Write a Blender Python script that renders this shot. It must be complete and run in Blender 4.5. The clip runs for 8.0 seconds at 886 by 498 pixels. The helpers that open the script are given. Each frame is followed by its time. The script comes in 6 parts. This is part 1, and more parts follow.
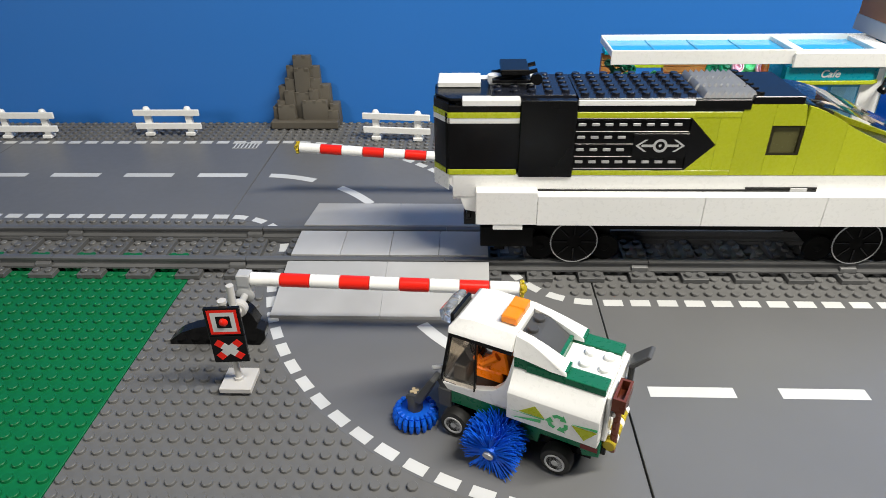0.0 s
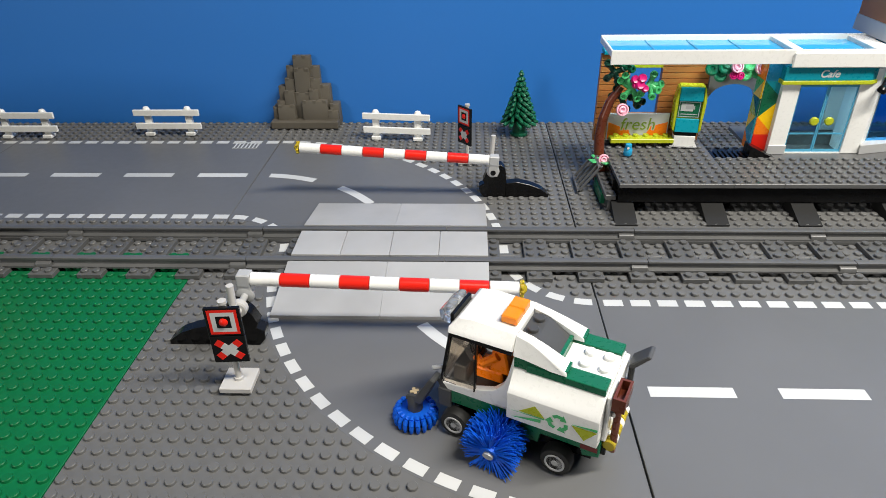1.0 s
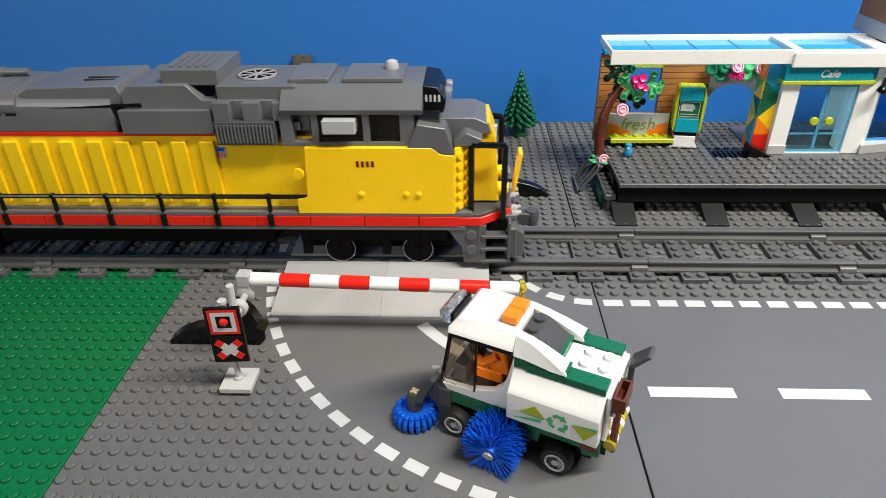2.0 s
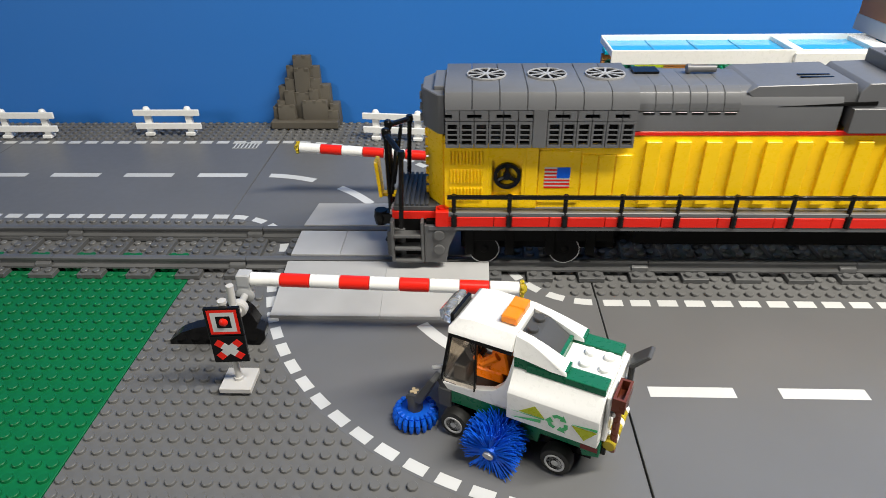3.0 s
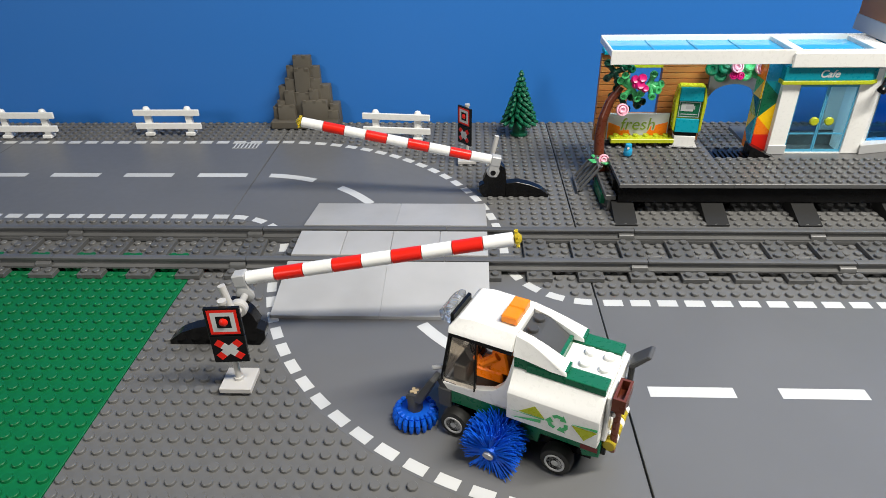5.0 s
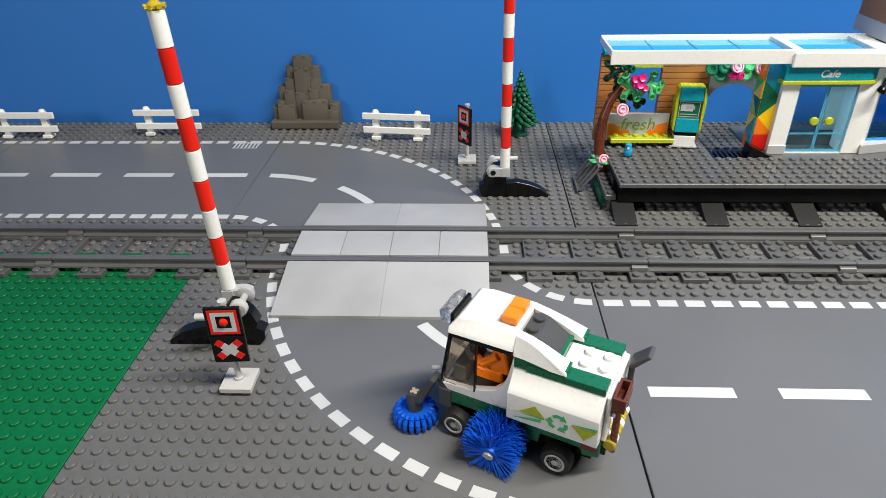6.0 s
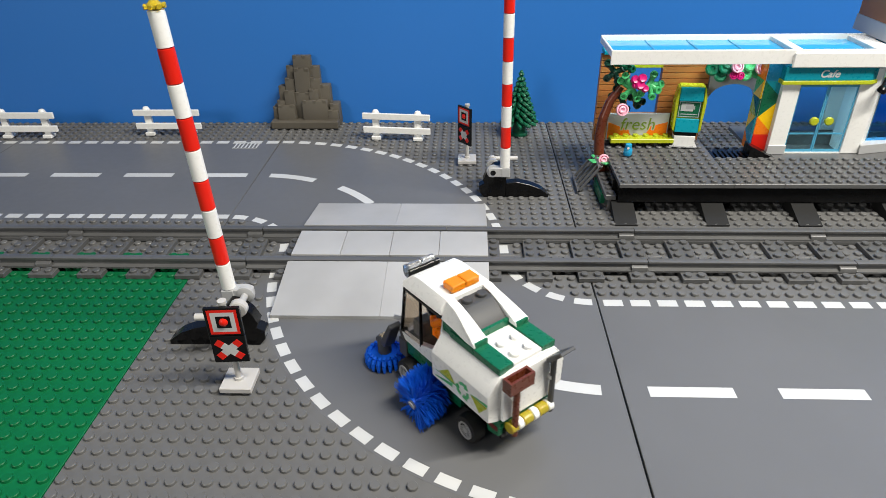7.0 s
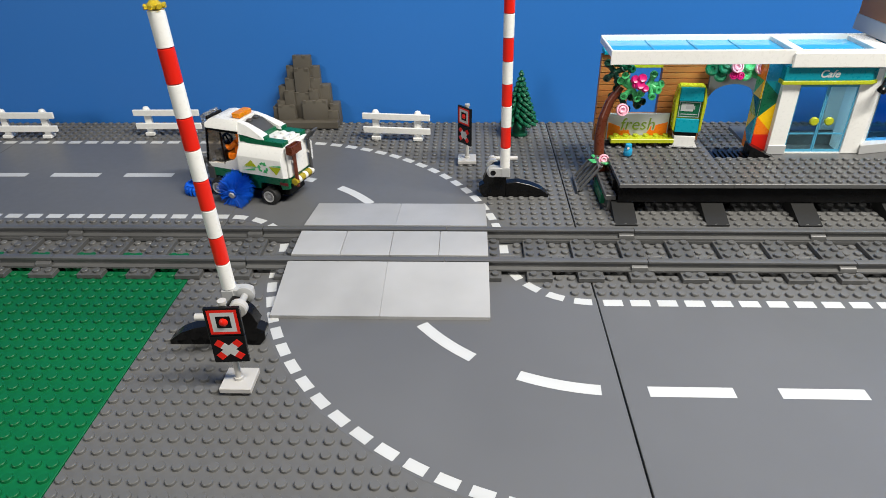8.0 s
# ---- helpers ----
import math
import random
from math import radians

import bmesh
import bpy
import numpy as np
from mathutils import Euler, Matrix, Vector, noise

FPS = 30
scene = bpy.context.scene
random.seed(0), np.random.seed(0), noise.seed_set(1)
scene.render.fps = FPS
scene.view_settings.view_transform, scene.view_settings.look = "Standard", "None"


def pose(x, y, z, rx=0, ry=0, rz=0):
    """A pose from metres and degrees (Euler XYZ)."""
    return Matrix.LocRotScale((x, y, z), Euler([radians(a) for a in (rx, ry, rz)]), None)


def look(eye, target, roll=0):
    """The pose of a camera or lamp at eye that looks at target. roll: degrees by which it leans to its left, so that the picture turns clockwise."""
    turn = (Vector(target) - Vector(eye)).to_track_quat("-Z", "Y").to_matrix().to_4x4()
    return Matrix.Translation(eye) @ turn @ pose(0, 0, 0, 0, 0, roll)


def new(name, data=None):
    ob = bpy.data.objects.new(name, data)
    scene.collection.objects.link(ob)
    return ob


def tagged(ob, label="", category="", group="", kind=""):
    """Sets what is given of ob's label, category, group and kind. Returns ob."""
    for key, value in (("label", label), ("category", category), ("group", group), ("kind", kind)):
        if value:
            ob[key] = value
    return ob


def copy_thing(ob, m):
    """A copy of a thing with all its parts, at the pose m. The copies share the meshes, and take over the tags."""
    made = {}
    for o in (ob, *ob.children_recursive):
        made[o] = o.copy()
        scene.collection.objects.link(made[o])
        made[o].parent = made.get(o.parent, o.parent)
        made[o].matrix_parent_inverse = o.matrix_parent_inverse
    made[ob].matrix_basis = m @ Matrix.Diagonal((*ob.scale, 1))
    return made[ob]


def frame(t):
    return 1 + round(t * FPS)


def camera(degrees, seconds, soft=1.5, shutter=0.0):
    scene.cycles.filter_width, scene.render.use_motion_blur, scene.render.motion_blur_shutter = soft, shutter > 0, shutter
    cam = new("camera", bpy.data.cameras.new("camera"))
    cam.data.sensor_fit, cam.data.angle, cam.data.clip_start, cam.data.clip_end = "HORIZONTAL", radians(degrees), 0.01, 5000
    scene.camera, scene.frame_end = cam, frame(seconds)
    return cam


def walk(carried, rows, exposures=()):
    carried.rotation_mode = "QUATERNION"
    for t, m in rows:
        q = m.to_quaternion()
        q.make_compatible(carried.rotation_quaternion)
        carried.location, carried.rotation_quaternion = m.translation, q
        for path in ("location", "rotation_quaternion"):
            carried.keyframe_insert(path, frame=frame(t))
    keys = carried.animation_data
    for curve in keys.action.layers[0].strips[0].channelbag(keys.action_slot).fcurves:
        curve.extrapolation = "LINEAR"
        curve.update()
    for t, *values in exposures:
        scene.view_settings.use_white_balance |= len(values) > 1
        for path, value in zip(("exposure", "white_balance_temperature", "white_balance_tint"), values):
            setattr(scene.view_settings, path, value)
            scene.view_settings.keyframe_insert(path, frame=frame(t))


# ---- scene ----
cam = camera(68.808, 8.0, soft=0.8, shutter=0.05)

U = 0.008            # one stud of the toy bricks, in metres


def P(x, y, z, rx=0, ry=0, rz=0):
    """A pose from studs and degrees."""
    return pose(x * U, y * U, z * U, rx, ry, rz)


CAM = look((22.334 * U, -46.247 * U, 28.385 * U), (20.808 * U, -11.984 * U, 7.802 * U), -0.96)
walk(cam, [(0.0, CAM), (8.0, CAM)], exposures=[(0.0, 0.0), (8.0, 0.0)])

# ---- light: a long ceiling tube over the table, an added unseen lamp at front left, grey room ----
world = bpy.data.worlds.new("room")
scene.world = world
world.use_nodes = True
world.node_tree.nodes["Background"].inputs[0].default_value = (0.95, 0.97, 1.0, 1)
world.node_tree.nodes["Background"].inputs[1].default_value = 0.02


def area_lamp(name, eye, target, sx, sy, watts, colour):
    data = bpy.data.lights.new(name, "AREA")
    data.shape, data.size, data.size_y, data.energy, data.color = "RECTANGLE", sx, sy, watts, colour
    ob = new(name, data)
    ob.matrix_world = look(eye, target)
    return ob


area_lamp("ceiling_tube_lamp", (0.86, -0.32, 1.10), (0.80, -0.12, 0.0), 1.0, 0.05, 35.8, (1.0, 0.952, 0.855))
# added fill out of view; its bearing follows the pine's shadow on the board
area_lamp("front_left_lamp", (-1.30, -1.89, 0.92), (0.22, 0.1, 0.05), 0.62, 0.5, 16.5, (1.0, 0.975, 0.93))


# ---- materials ----
def node_mat(name):
    m = bpy.data.materials.new(name)
    m.use_nodes = True
    return m, m.node_tree.nodes, m.node_tree.links, m.node_tree.nodes["Principled BSDF"]


def plastic(name, rgb, rough=0.3, wear=0.07, bump=0.02, scale=180.0, metal=0.0, piece=0.04, spec=0.42):
    """Moulded plastic: slight mottling, scuffs in the gloss, a faint waviness and a shade of its own for each piece."""
    m, n, l, b = node_mat(name)
    co = n.new("ShaderNodeTexCoord")
    big = n.new("ShaderNodeTexNoise")
    big.inputs["Scale"].default_value, big.inputs["Detail"].default_value = scale * 0.12, 3
    fine = n.new("ShaderNodeTexNoise")
    fine.inputs["Scale"].default_value, fine.inputs["Detail"].default_value = scale * 2.5, 3
    for t in (big, fine):
        l.new(co.outputs["Object"], t.inputs["Vector"])
    info = n.new("ShaderNodeObjectInfo")
    add = n.new("ShaderNodeMath")
    add.operation = "MULTIPLY_ADD"
    add.inputs[1].default_value, add.inputs[2].default_value = piece * 2, 1 - piece
    l.new(info.outputs["Random"], add.inputs[0])
    vary = n.new("ShaderNodeMapRange")
    vary.inputs["From Min"].default_value, vary.inputs["From Max"].default_value = 0.3, 0.7
    vary.inputs["To Min"].default_value, vary.inputs["To Max"].default_value = 1 - wear, 1 + wear * 0.4
    l.new(big.outputs["Fac"], vary.inputs["Value"])
    mul = n.new("ShaderNodeMath")
    mul.operation = "MULTIPLY"
    l.new(vary.outputs[0], mul.inputs[0])
    l.new(add.outputs[0], mul.inputs[1])
    hsv = n.new("ShaderNodeHueSaturation")
    hsv.inputs["Color"].default_value = rgb
    l.new(mul.outputs[0], hsv.inputs["Value"])
    l.new(hsv.outputs["Color"], b.inputs["Base Color"])
    rr = n.new("ShaderNodeMapRange")
    rr.inputs["From Min"].default_value, rr.inputs["From Max"].default_value = 0.3, 0.7
    rr.inputs["To Min"].default_value, rr.inputs["To Max"].default_value = max(rough - 0.02, 0.04), rough + 0.03
    l.new(fine.outputs["Fac"], rr.inputs["Value"])
    l.new(rr.outputs[0], b.inputs["Roughness"])
    bp = n.new("ShaderNodeBump")
    bp.inputs["Strength"].default_value, bp.inputs["Distance"].default_value = bump, 0.0006
    l.new(big.outputs["Fac"], bp.inputs["Height"])
    l.new(bp.outputs["Normal"], b.inputs["Normal"])
    b.inputs["Metallic"].default_value = metal
    b.inputs["Specular IOR Level"].default_value = spec
    return m


def clear(name, rgb, rough=0.06, ior=1.45, weight=1.0):
    m, n, l, b = node_mat(name)
    b.inputs["Base Color"].default_value = rgb
    b.inputs["Roughness"].default_value = rough
    b.inputs["IOR"].default_value = ior
    b.inputs["Transmission Weight"].default_value = weight
    return m


M_WHITE = plastic("white_plastic", (0.80, 0.80, 0.78, 1), 0.28, wear=0.03, bump=0.01)
M_OFFWHITE = plastic("greyed_white_plastic", (0.49, 0.48, 0.465, 1), 0.36)
M_RED = plastic("red_plastic", (0.72, 0.016, 0.007, 1), 0.3)
M_LGREY = plastic("light_grey_plastic", (0.42, 0.425, 0.43, 1), 0.32)
M_MGREY = plastic("light_bluish_grey_plastic", (0.40, 0.402, 0.405, 1), 0.34, wear=0.14)
M_DGREY = plastic("dark_grey_plastic", (0.070, 0.071, 0.073, 1), 0.44, wear=0.16, spec=0.3)
M_BASE = plastic("grey_baseplate_plastic", (0.128, 0.128, 0.127, 1), 0.42, wear=0.14, scale=120)
M_ROAD = plastic("printed_road_plastic", (0.128, 0.130, 0.134, 1), 0.36, wear=0.12, bump=0.03, scale=60)
M_TRACK = plastic("track_plastic", (0.098, 0.099, 0.100, 1), 0.38, wear=0.2)
M_GREEN = plastic("green_baseplate_plastic", (0.003, 0.135, 0.045, 1), 0.44, wear=0.14, scale=120, spec=0.3)
M_BLACK = plastic("black_plastic", (0.006, 0.006, 0.0065, 1), 0.22, spec=0.22)
M_DGREEN = plastic("dark_green_plastic", (0.004, 0.12, 0.055, 1), 0.28)
M_PINE = plastic("pine_green_plastic", (0.004, 0.105, 0.050, 1), 0.42)
M_DPINE = plastic("deep_green_plastic", (0.004, 0.035, 0.022, 1), 0.3)
M_LEAF = plastic("bright_green_plastic", (0.07, 0.45, 0.16, 1), 0.28)
M_LIME = plastic("lime_plastic", (0.42, 0.47, 0.018, 1), 0.27)
M_YELLOW = plastic("yellow_plastic", (0.95, 0.60, 0.006, 1), 0.28)
M_ORANGE = plastic("orange_plastic", (0.95, 0.22, 0.008, 1), 0.28)
M_BROWN = plastic("reddish_brown_plastic", (0.12, 0.028, 0.012, 1), 0.28)
M_WOOD = plastic("nougat_plastic", (0.36, 0.135, 0.036, 1), 0.36, wear=0.2)
M_TEAL = plastic("teal_plastic", (0.003, 0.26, 0.34, 1), 0.28)
M_AZURE = plastic("azure_plastic", (0.02, 0.30, 0.55, 1), 0.26)
M_BLUE = plastic("blue_plastic", (0.006, 0.11, 0.66, 1), 0.45, spec=0.2)
M_PINK = plastic("bright_pink_plastic", (0.85, 0.46, 0.58, 1), 0.28)
M_MAGENTA = plastic("magenta_plastic", (0.55, 0.012, 0.16, 1), 0.28)
M_ROCK = plastic("dark_tan_grey_plastic", (0.098, 0.087, 0.069, 1), 0.5, wear=0.25, bump=0.2)
M_DRED = plastic("dark_red_plastic", (0.13, 0.006, 0.008, 1), 0.3)
# darker copy of M_BLACK that carries the shade under and inside the trains
M_UNDER = plastic("underside_shade_black_plastic", (0.004, 0.004, 0.004, 1), 0.7, spec=0.1)
M_TYRE = plastic("black_rubber", (0.014, 0.014, 0.014, 1), 0.6)
M_PAINT = plastic("white_print", (0.55, 0.56, 0.56, 1), 0.34, wear=0.08)
M_OLIVE = plastic("dim_interior_olive_plastic", (0.10, 0.095, 0.035, 1), 0.25)
M_SMOKE = clear("smoked_clear_plastic", (0.76, 0.68, 0.58, 1), 0.04)
M_CLEAR = clear("clear_plastic", (0.90, 0.92, 0.94, 1), 0.08, weight=0.85)
M_TBLUE = clear("clear_light_blue_plastic", (0.50, 0.84, 0.96, 1), 0.06)
M_TCAN = clear("canopy_blue_plastic", (0.05, 0.44, 0.72, 1), 0.08, weight=0.4)
M_TDBLUE = clear("clear_dark_blue_plastic", (0.06, 0.42, 0.86, 1), 0.06)
M_TYEL = clear("clear_yellow_plastic", (0.93, 0.74, 0.06, 1), 0.12, weight=0.65)
M_TORANGE = clear("clear_orange_plastic", (1.0, 0.36, 0.01, 1), 0.12, weight=0.4)


def wall_paint(name, rgb, rough=0.55):
    m, n, l, b = node_mat(name)
    co = n.new("ShaderNodeTexCoord")
    t1, t2 = n.new("ShaderNodeTexNoise"), n.new("ShaderNodeTexNoise")
    t1.inputs["Scale"].default_value, t2.inputs["Scale"].default_value = 3.0, 300.0
    l.new(co.outputs["Object"], t1.inputs["Vector"])
    l.new(co.outputs["Object"], t2.inputs["Vector"])
    mix = n.new("ShaderNodeMix")
    mix.data_type = "RGBA"
    mix.inputs[6].default_value = tuple(c * 0.92 for c in rgb[:3]) + (1,)
    mix.inputs[7].default_value = tuple(min(c * 1.06, 1) for c in rgb[:3]) + (1,)
    l.new(t1.outputs["Fac"], mix.inputs[0])
    l.new(mix.outputs[2], b.inputs["Base Color"])
    b.inputs["Roughness"].default_value = rough
    bp = n.new("ShaderNodeBump")
    bp.inputs["Strength"].default_value, bp.inputs["Distance"].default_value = 0.15, 0.0003
    l.new(t2.outputs["Fac"], bp.inputs["Height"])
    l.new(bp.outputs["Normal"], b.inputs["Normal"])
    return m


M_BACK = wall_paint("blue_board_paint", (0.023, 0.160, 0.52), 0.42)
M_TABLE = wall_paint("dark_table_top", (0.02, 0.02, 0.02), 0.7)
# unseen walls and ceiling; grey chosen for how much light they throw back
M_ROOM = wall_paint("bounce_grey_room_paint", (0.18, 0.178, 0.172), 0.8)


# ---- mesh helpers, all in studs ----
def BM():
    return bmesh.new()


def box(bm, x0, x1, y0, y1, z0, z1, bev=0.0):
    vs = [bm.verts.new((x, y, z)) for z in (z0, z1) for x, y in ((x0, y0), (x1, y0), (x1, y1), (x0, y1))]
    fs = [bm.faces.new([vs[i] for i in f]) for f in ((3, 2, 1, 0), (4, 5, 6, 7), (0, 1, 5, 4), (1, 2, 6, 5), (2, 3, 7, 6), (3, 0, 4, 7))]
    if bev:
        es = list({e for f in fs for e in f.edges})
        bmesh.ops.bevel(bm, geom=es, offset=bev, segments=1, affect="EDGES", profile=0.5)
    return bm


def prism(bm, poly, axis, a, b, bev=0.0):
    """A polygon run along an axis; its two coordinates are the other two axes in order (x: y,z; y: x,z; z: x,y)."""
    def at(p, d):
        return {"x": (d, p[0], p[1]), "y": (p[0], d, p[1]), "z": (p[0], p[1], d)}[axis]
    lo = [bm.verts.new(at(p, a)) for p in poly]
    hi = [bm.verts.new(at(p, b)) for p in poly]
    n = len(poly)
    fs = [bm.faces.new(lo), bm.faces.new(hi[::-1])] + [bm.faces.new((lo[i], hi[i], hi[(i + 1) % n], lo[(i + 1) % n])) for i in range(n)]
    bmesh.ops.recalc_face_normals(bm, faces=fs)
    if bev:
        es = list({e for f in fs for e in f.edges})
        bmesh.ops.bevel(bm, geom=es, offset=bev, segments=1, affect="EDGES", profile=0.5)
    return bm


def lathe(bm, prof, p=(0, 0, 0), axis=(0, 0, 1), seg=16):
    """Turns a profile of (radius, height) round an axis."""
    q = Vector(axis).to_track_quat("Z", "Y").to_matrix()
    rings = []
    for r, h in prof:
        ring = [bm.verts.new(Vector(p) + q @ Vector((r * math.cos(2 * math.pi * i / seg), r * math.sin(2 * math.pi * i / seg), h))) for i in range(seg)]
        rings.append(ring)
    for a, b in zip(rings, rings[1:]):
        for i in range(seg):
            bm.faces.new((a[i], a[(i + 1) % seg], b[(i + 1) % seg], b[i]))
    bm.faces.new(rings[0][::-1])
    bm.faces.new(rings[-1])
    return bm


def rod(bm, a, b, r, r2=None, seg=12):
    a, b = Vector(a), Vector(b)
    return lathe(bm, [(r, 0), (r if r2 is None else r2, (b - a).length)], a, b - a, seg)


def studs(bm, xs, ys, z, seg=12):
    for x in xs:
        for y in ys:
            lathe(bm, [(0.3, 0), (0.3, 0.17), (0.27, 0.2125)], (x, y, z), (0, 0, 1), seg)
    return bm


def turned(bm, m):
    bmesh.ops.transform(bm, matrix=m, verts=bm.verts)
    return bm


def finish(me, mat):
    me.materials.append(mat)
    me.polygons.foreach_set("use_smooth", [True] * len(me.polygons))
    me.set_sharp_from_angle(angle=radians(31))


def mesh_of(name, bm, mat):
    me = bpy.data.meshes.new(name)
    bmesh.ops.scale(bm, vec=(U, U, U), verts=bm.verts)
    bm.to_mesh(me)
    bm.free()
    finish(me, mat)
    return me


def part(name, bm, mat, parent=None, label=""):
    ob = new(name, mesh_of(name, bm, mat))
    if parent:
        ob.parent = parent
    return tagged(ob, label)


def shared(name, me, parent, m):
    ob = new(name, me)
    ob.parent = parent
    ob.matrix_basis = m
    return ob


def thing(name, m, label, category, group="", kind=""):
    ob = new(name)
    ob.empty_display_size = 0.01
    ob.matrix_basis = m
    return tagged(ob, label, category, group, kind)


def text_mesh(name, words, size, mat, parent, m, shear=0.0, thick=0.012, fat=0.018):
    """Raised lettering from the built-in font, centred on its origin, size in studs."""
    cu = bpy.data.curves.new(name, "FONT")
    cu.body, cu.size, cu.align_x, cu.align_y, cu.shear, cu.extrude = words, size * U, "CENTER", "CENTER", shear, thick * U
    cu.offset = size * U * fat
    tmp = new(name + "_curve", cu)
    me = bpy.data.meshes.new_from_object(tmp.evaluated_get(bpy.context.evaluated_depsgraph_get()))
    bpy.data.objects.remove(tmp)
    bpy.data.curves.remove(cu)
    me.materials.clear()
    me.materials.append(mat)
    ob = new(name, me)
    ob.parent, ob.matrix_basis = parent, m
    return ob


# ---- the room: table surface, painted back board, walls and ceiling ----
def slab(name, x0, x1, y0, y1, z0, z1, mat, label, category):
    bm = BM()
    box(bm, x0 / U, x1 / U, y0 / U, y1 / U, z0 / U, z1 / U)
    ob = part(name, bm, mat)
    return tagged(ob, label, category, kind="structure")


Z0 = -0.2
BACK_Y = 32.25
slab("floor", -1.9, 2.3, -1.9, 0.5, -0.05, Z0 * U, M_TABLE, "dark matt table surface under the baseplates", "floor")
slab("wall_north", -1.9, 2.3, BACK_Y * U, BACK_Y * U + 0.03, Z0 * U, 1.8, M_BACK, "matt blue painted board standing behind the layout", "wall")
# unseen wall; the opening is invented to hold the front left lamp
south = thing("wall_south", P(0, 0, 0), "plain grey room wall with a made-up opening for the lamp", "wall", kind="structure")
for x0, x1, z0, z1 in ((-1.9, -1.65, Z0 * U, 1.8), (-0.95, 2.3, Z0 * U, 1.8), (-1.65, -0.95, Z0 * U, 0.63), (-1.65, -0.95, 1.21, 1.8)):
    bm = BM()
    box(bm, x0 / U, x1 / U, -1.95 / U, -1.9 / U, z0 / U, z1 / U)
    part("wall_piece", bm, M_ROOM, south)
slab("wall_west", -1.95, -1.9, -1.9, BACK_Y * U, Z0 * U, 1.8, M_ROOM, "plain grey room wall", "wall")
slab("wall_east", 2.3, 2.35, -1.9, BACK_Y * U, Z0 * U, 1.8, M_ROOM, "plain grey room wall", "wall")
slab("ceiling", -1.9, 2.3, -1.9, BACK_Y * U, 1.8, 1.85, M_ROOM, "plain grey room ceiling", "ceiling")


# ---- baseplates ----
def stud_field(name, pts, mat, parent, seg):
    """Many studs as one mesh."""
    ang = np.arange(seg) * 2 * math.pi / seg
    ring = np.stack([np.cos(ang), np.sin(ang)], 1)
    tmpl = np.concatenate([np.c_[ring * r, np.full(seg, h)] for r, h in ((0.31, 0), (0.30, 0.165), (0.262, 0.2125))])
    faces = []
    for k in range(2):
        for i in range(seg):
            j = (i + 1) % seg
            faces.append((k * seg + i, k * seg + j, (k + 1) * seg + j, (k + 1) * seg + i))
    cap = tuple(range(2 * seg, 3 * seg))
    pts = np.asarray(pts, float)
    v = (pts[:, None, :] + tmpl[None]).reshape(-1, 3) * U
    allf = []
    for n in range(len(pts)):
        o = n * 3 * seg
        allf += [tuple(i + o for i in f) for f in faces]
        allf.append(tuple(i + o for i in cap))
    me = bpy.data.meshes.new(name)
    me.from_pydata(v.tolist(), [], allf)
    finish(me, mat)
    ob = new(name, me)
    ob.parent = parent
    return tagged(ob, kind="stuff")


def ring_piece(bm, cx, cy, r0, r1, a0, a1, z, h=0.012, n=1):
    """A flat piece between two radii and two angles in degrees."""
    at = [radians(a0 + (a1 - a0) * k / n) for k in range(n + 1)]
    pts = [(cx + r0 * math.cos(a), cy + r0 * math.sin(a)) for a in at] + [(cx + r1 * math.cos(a), cy + r1 * math.sin(a)) for a in at[::-1]]
    prism(bm, pts, "z", z, z + h)


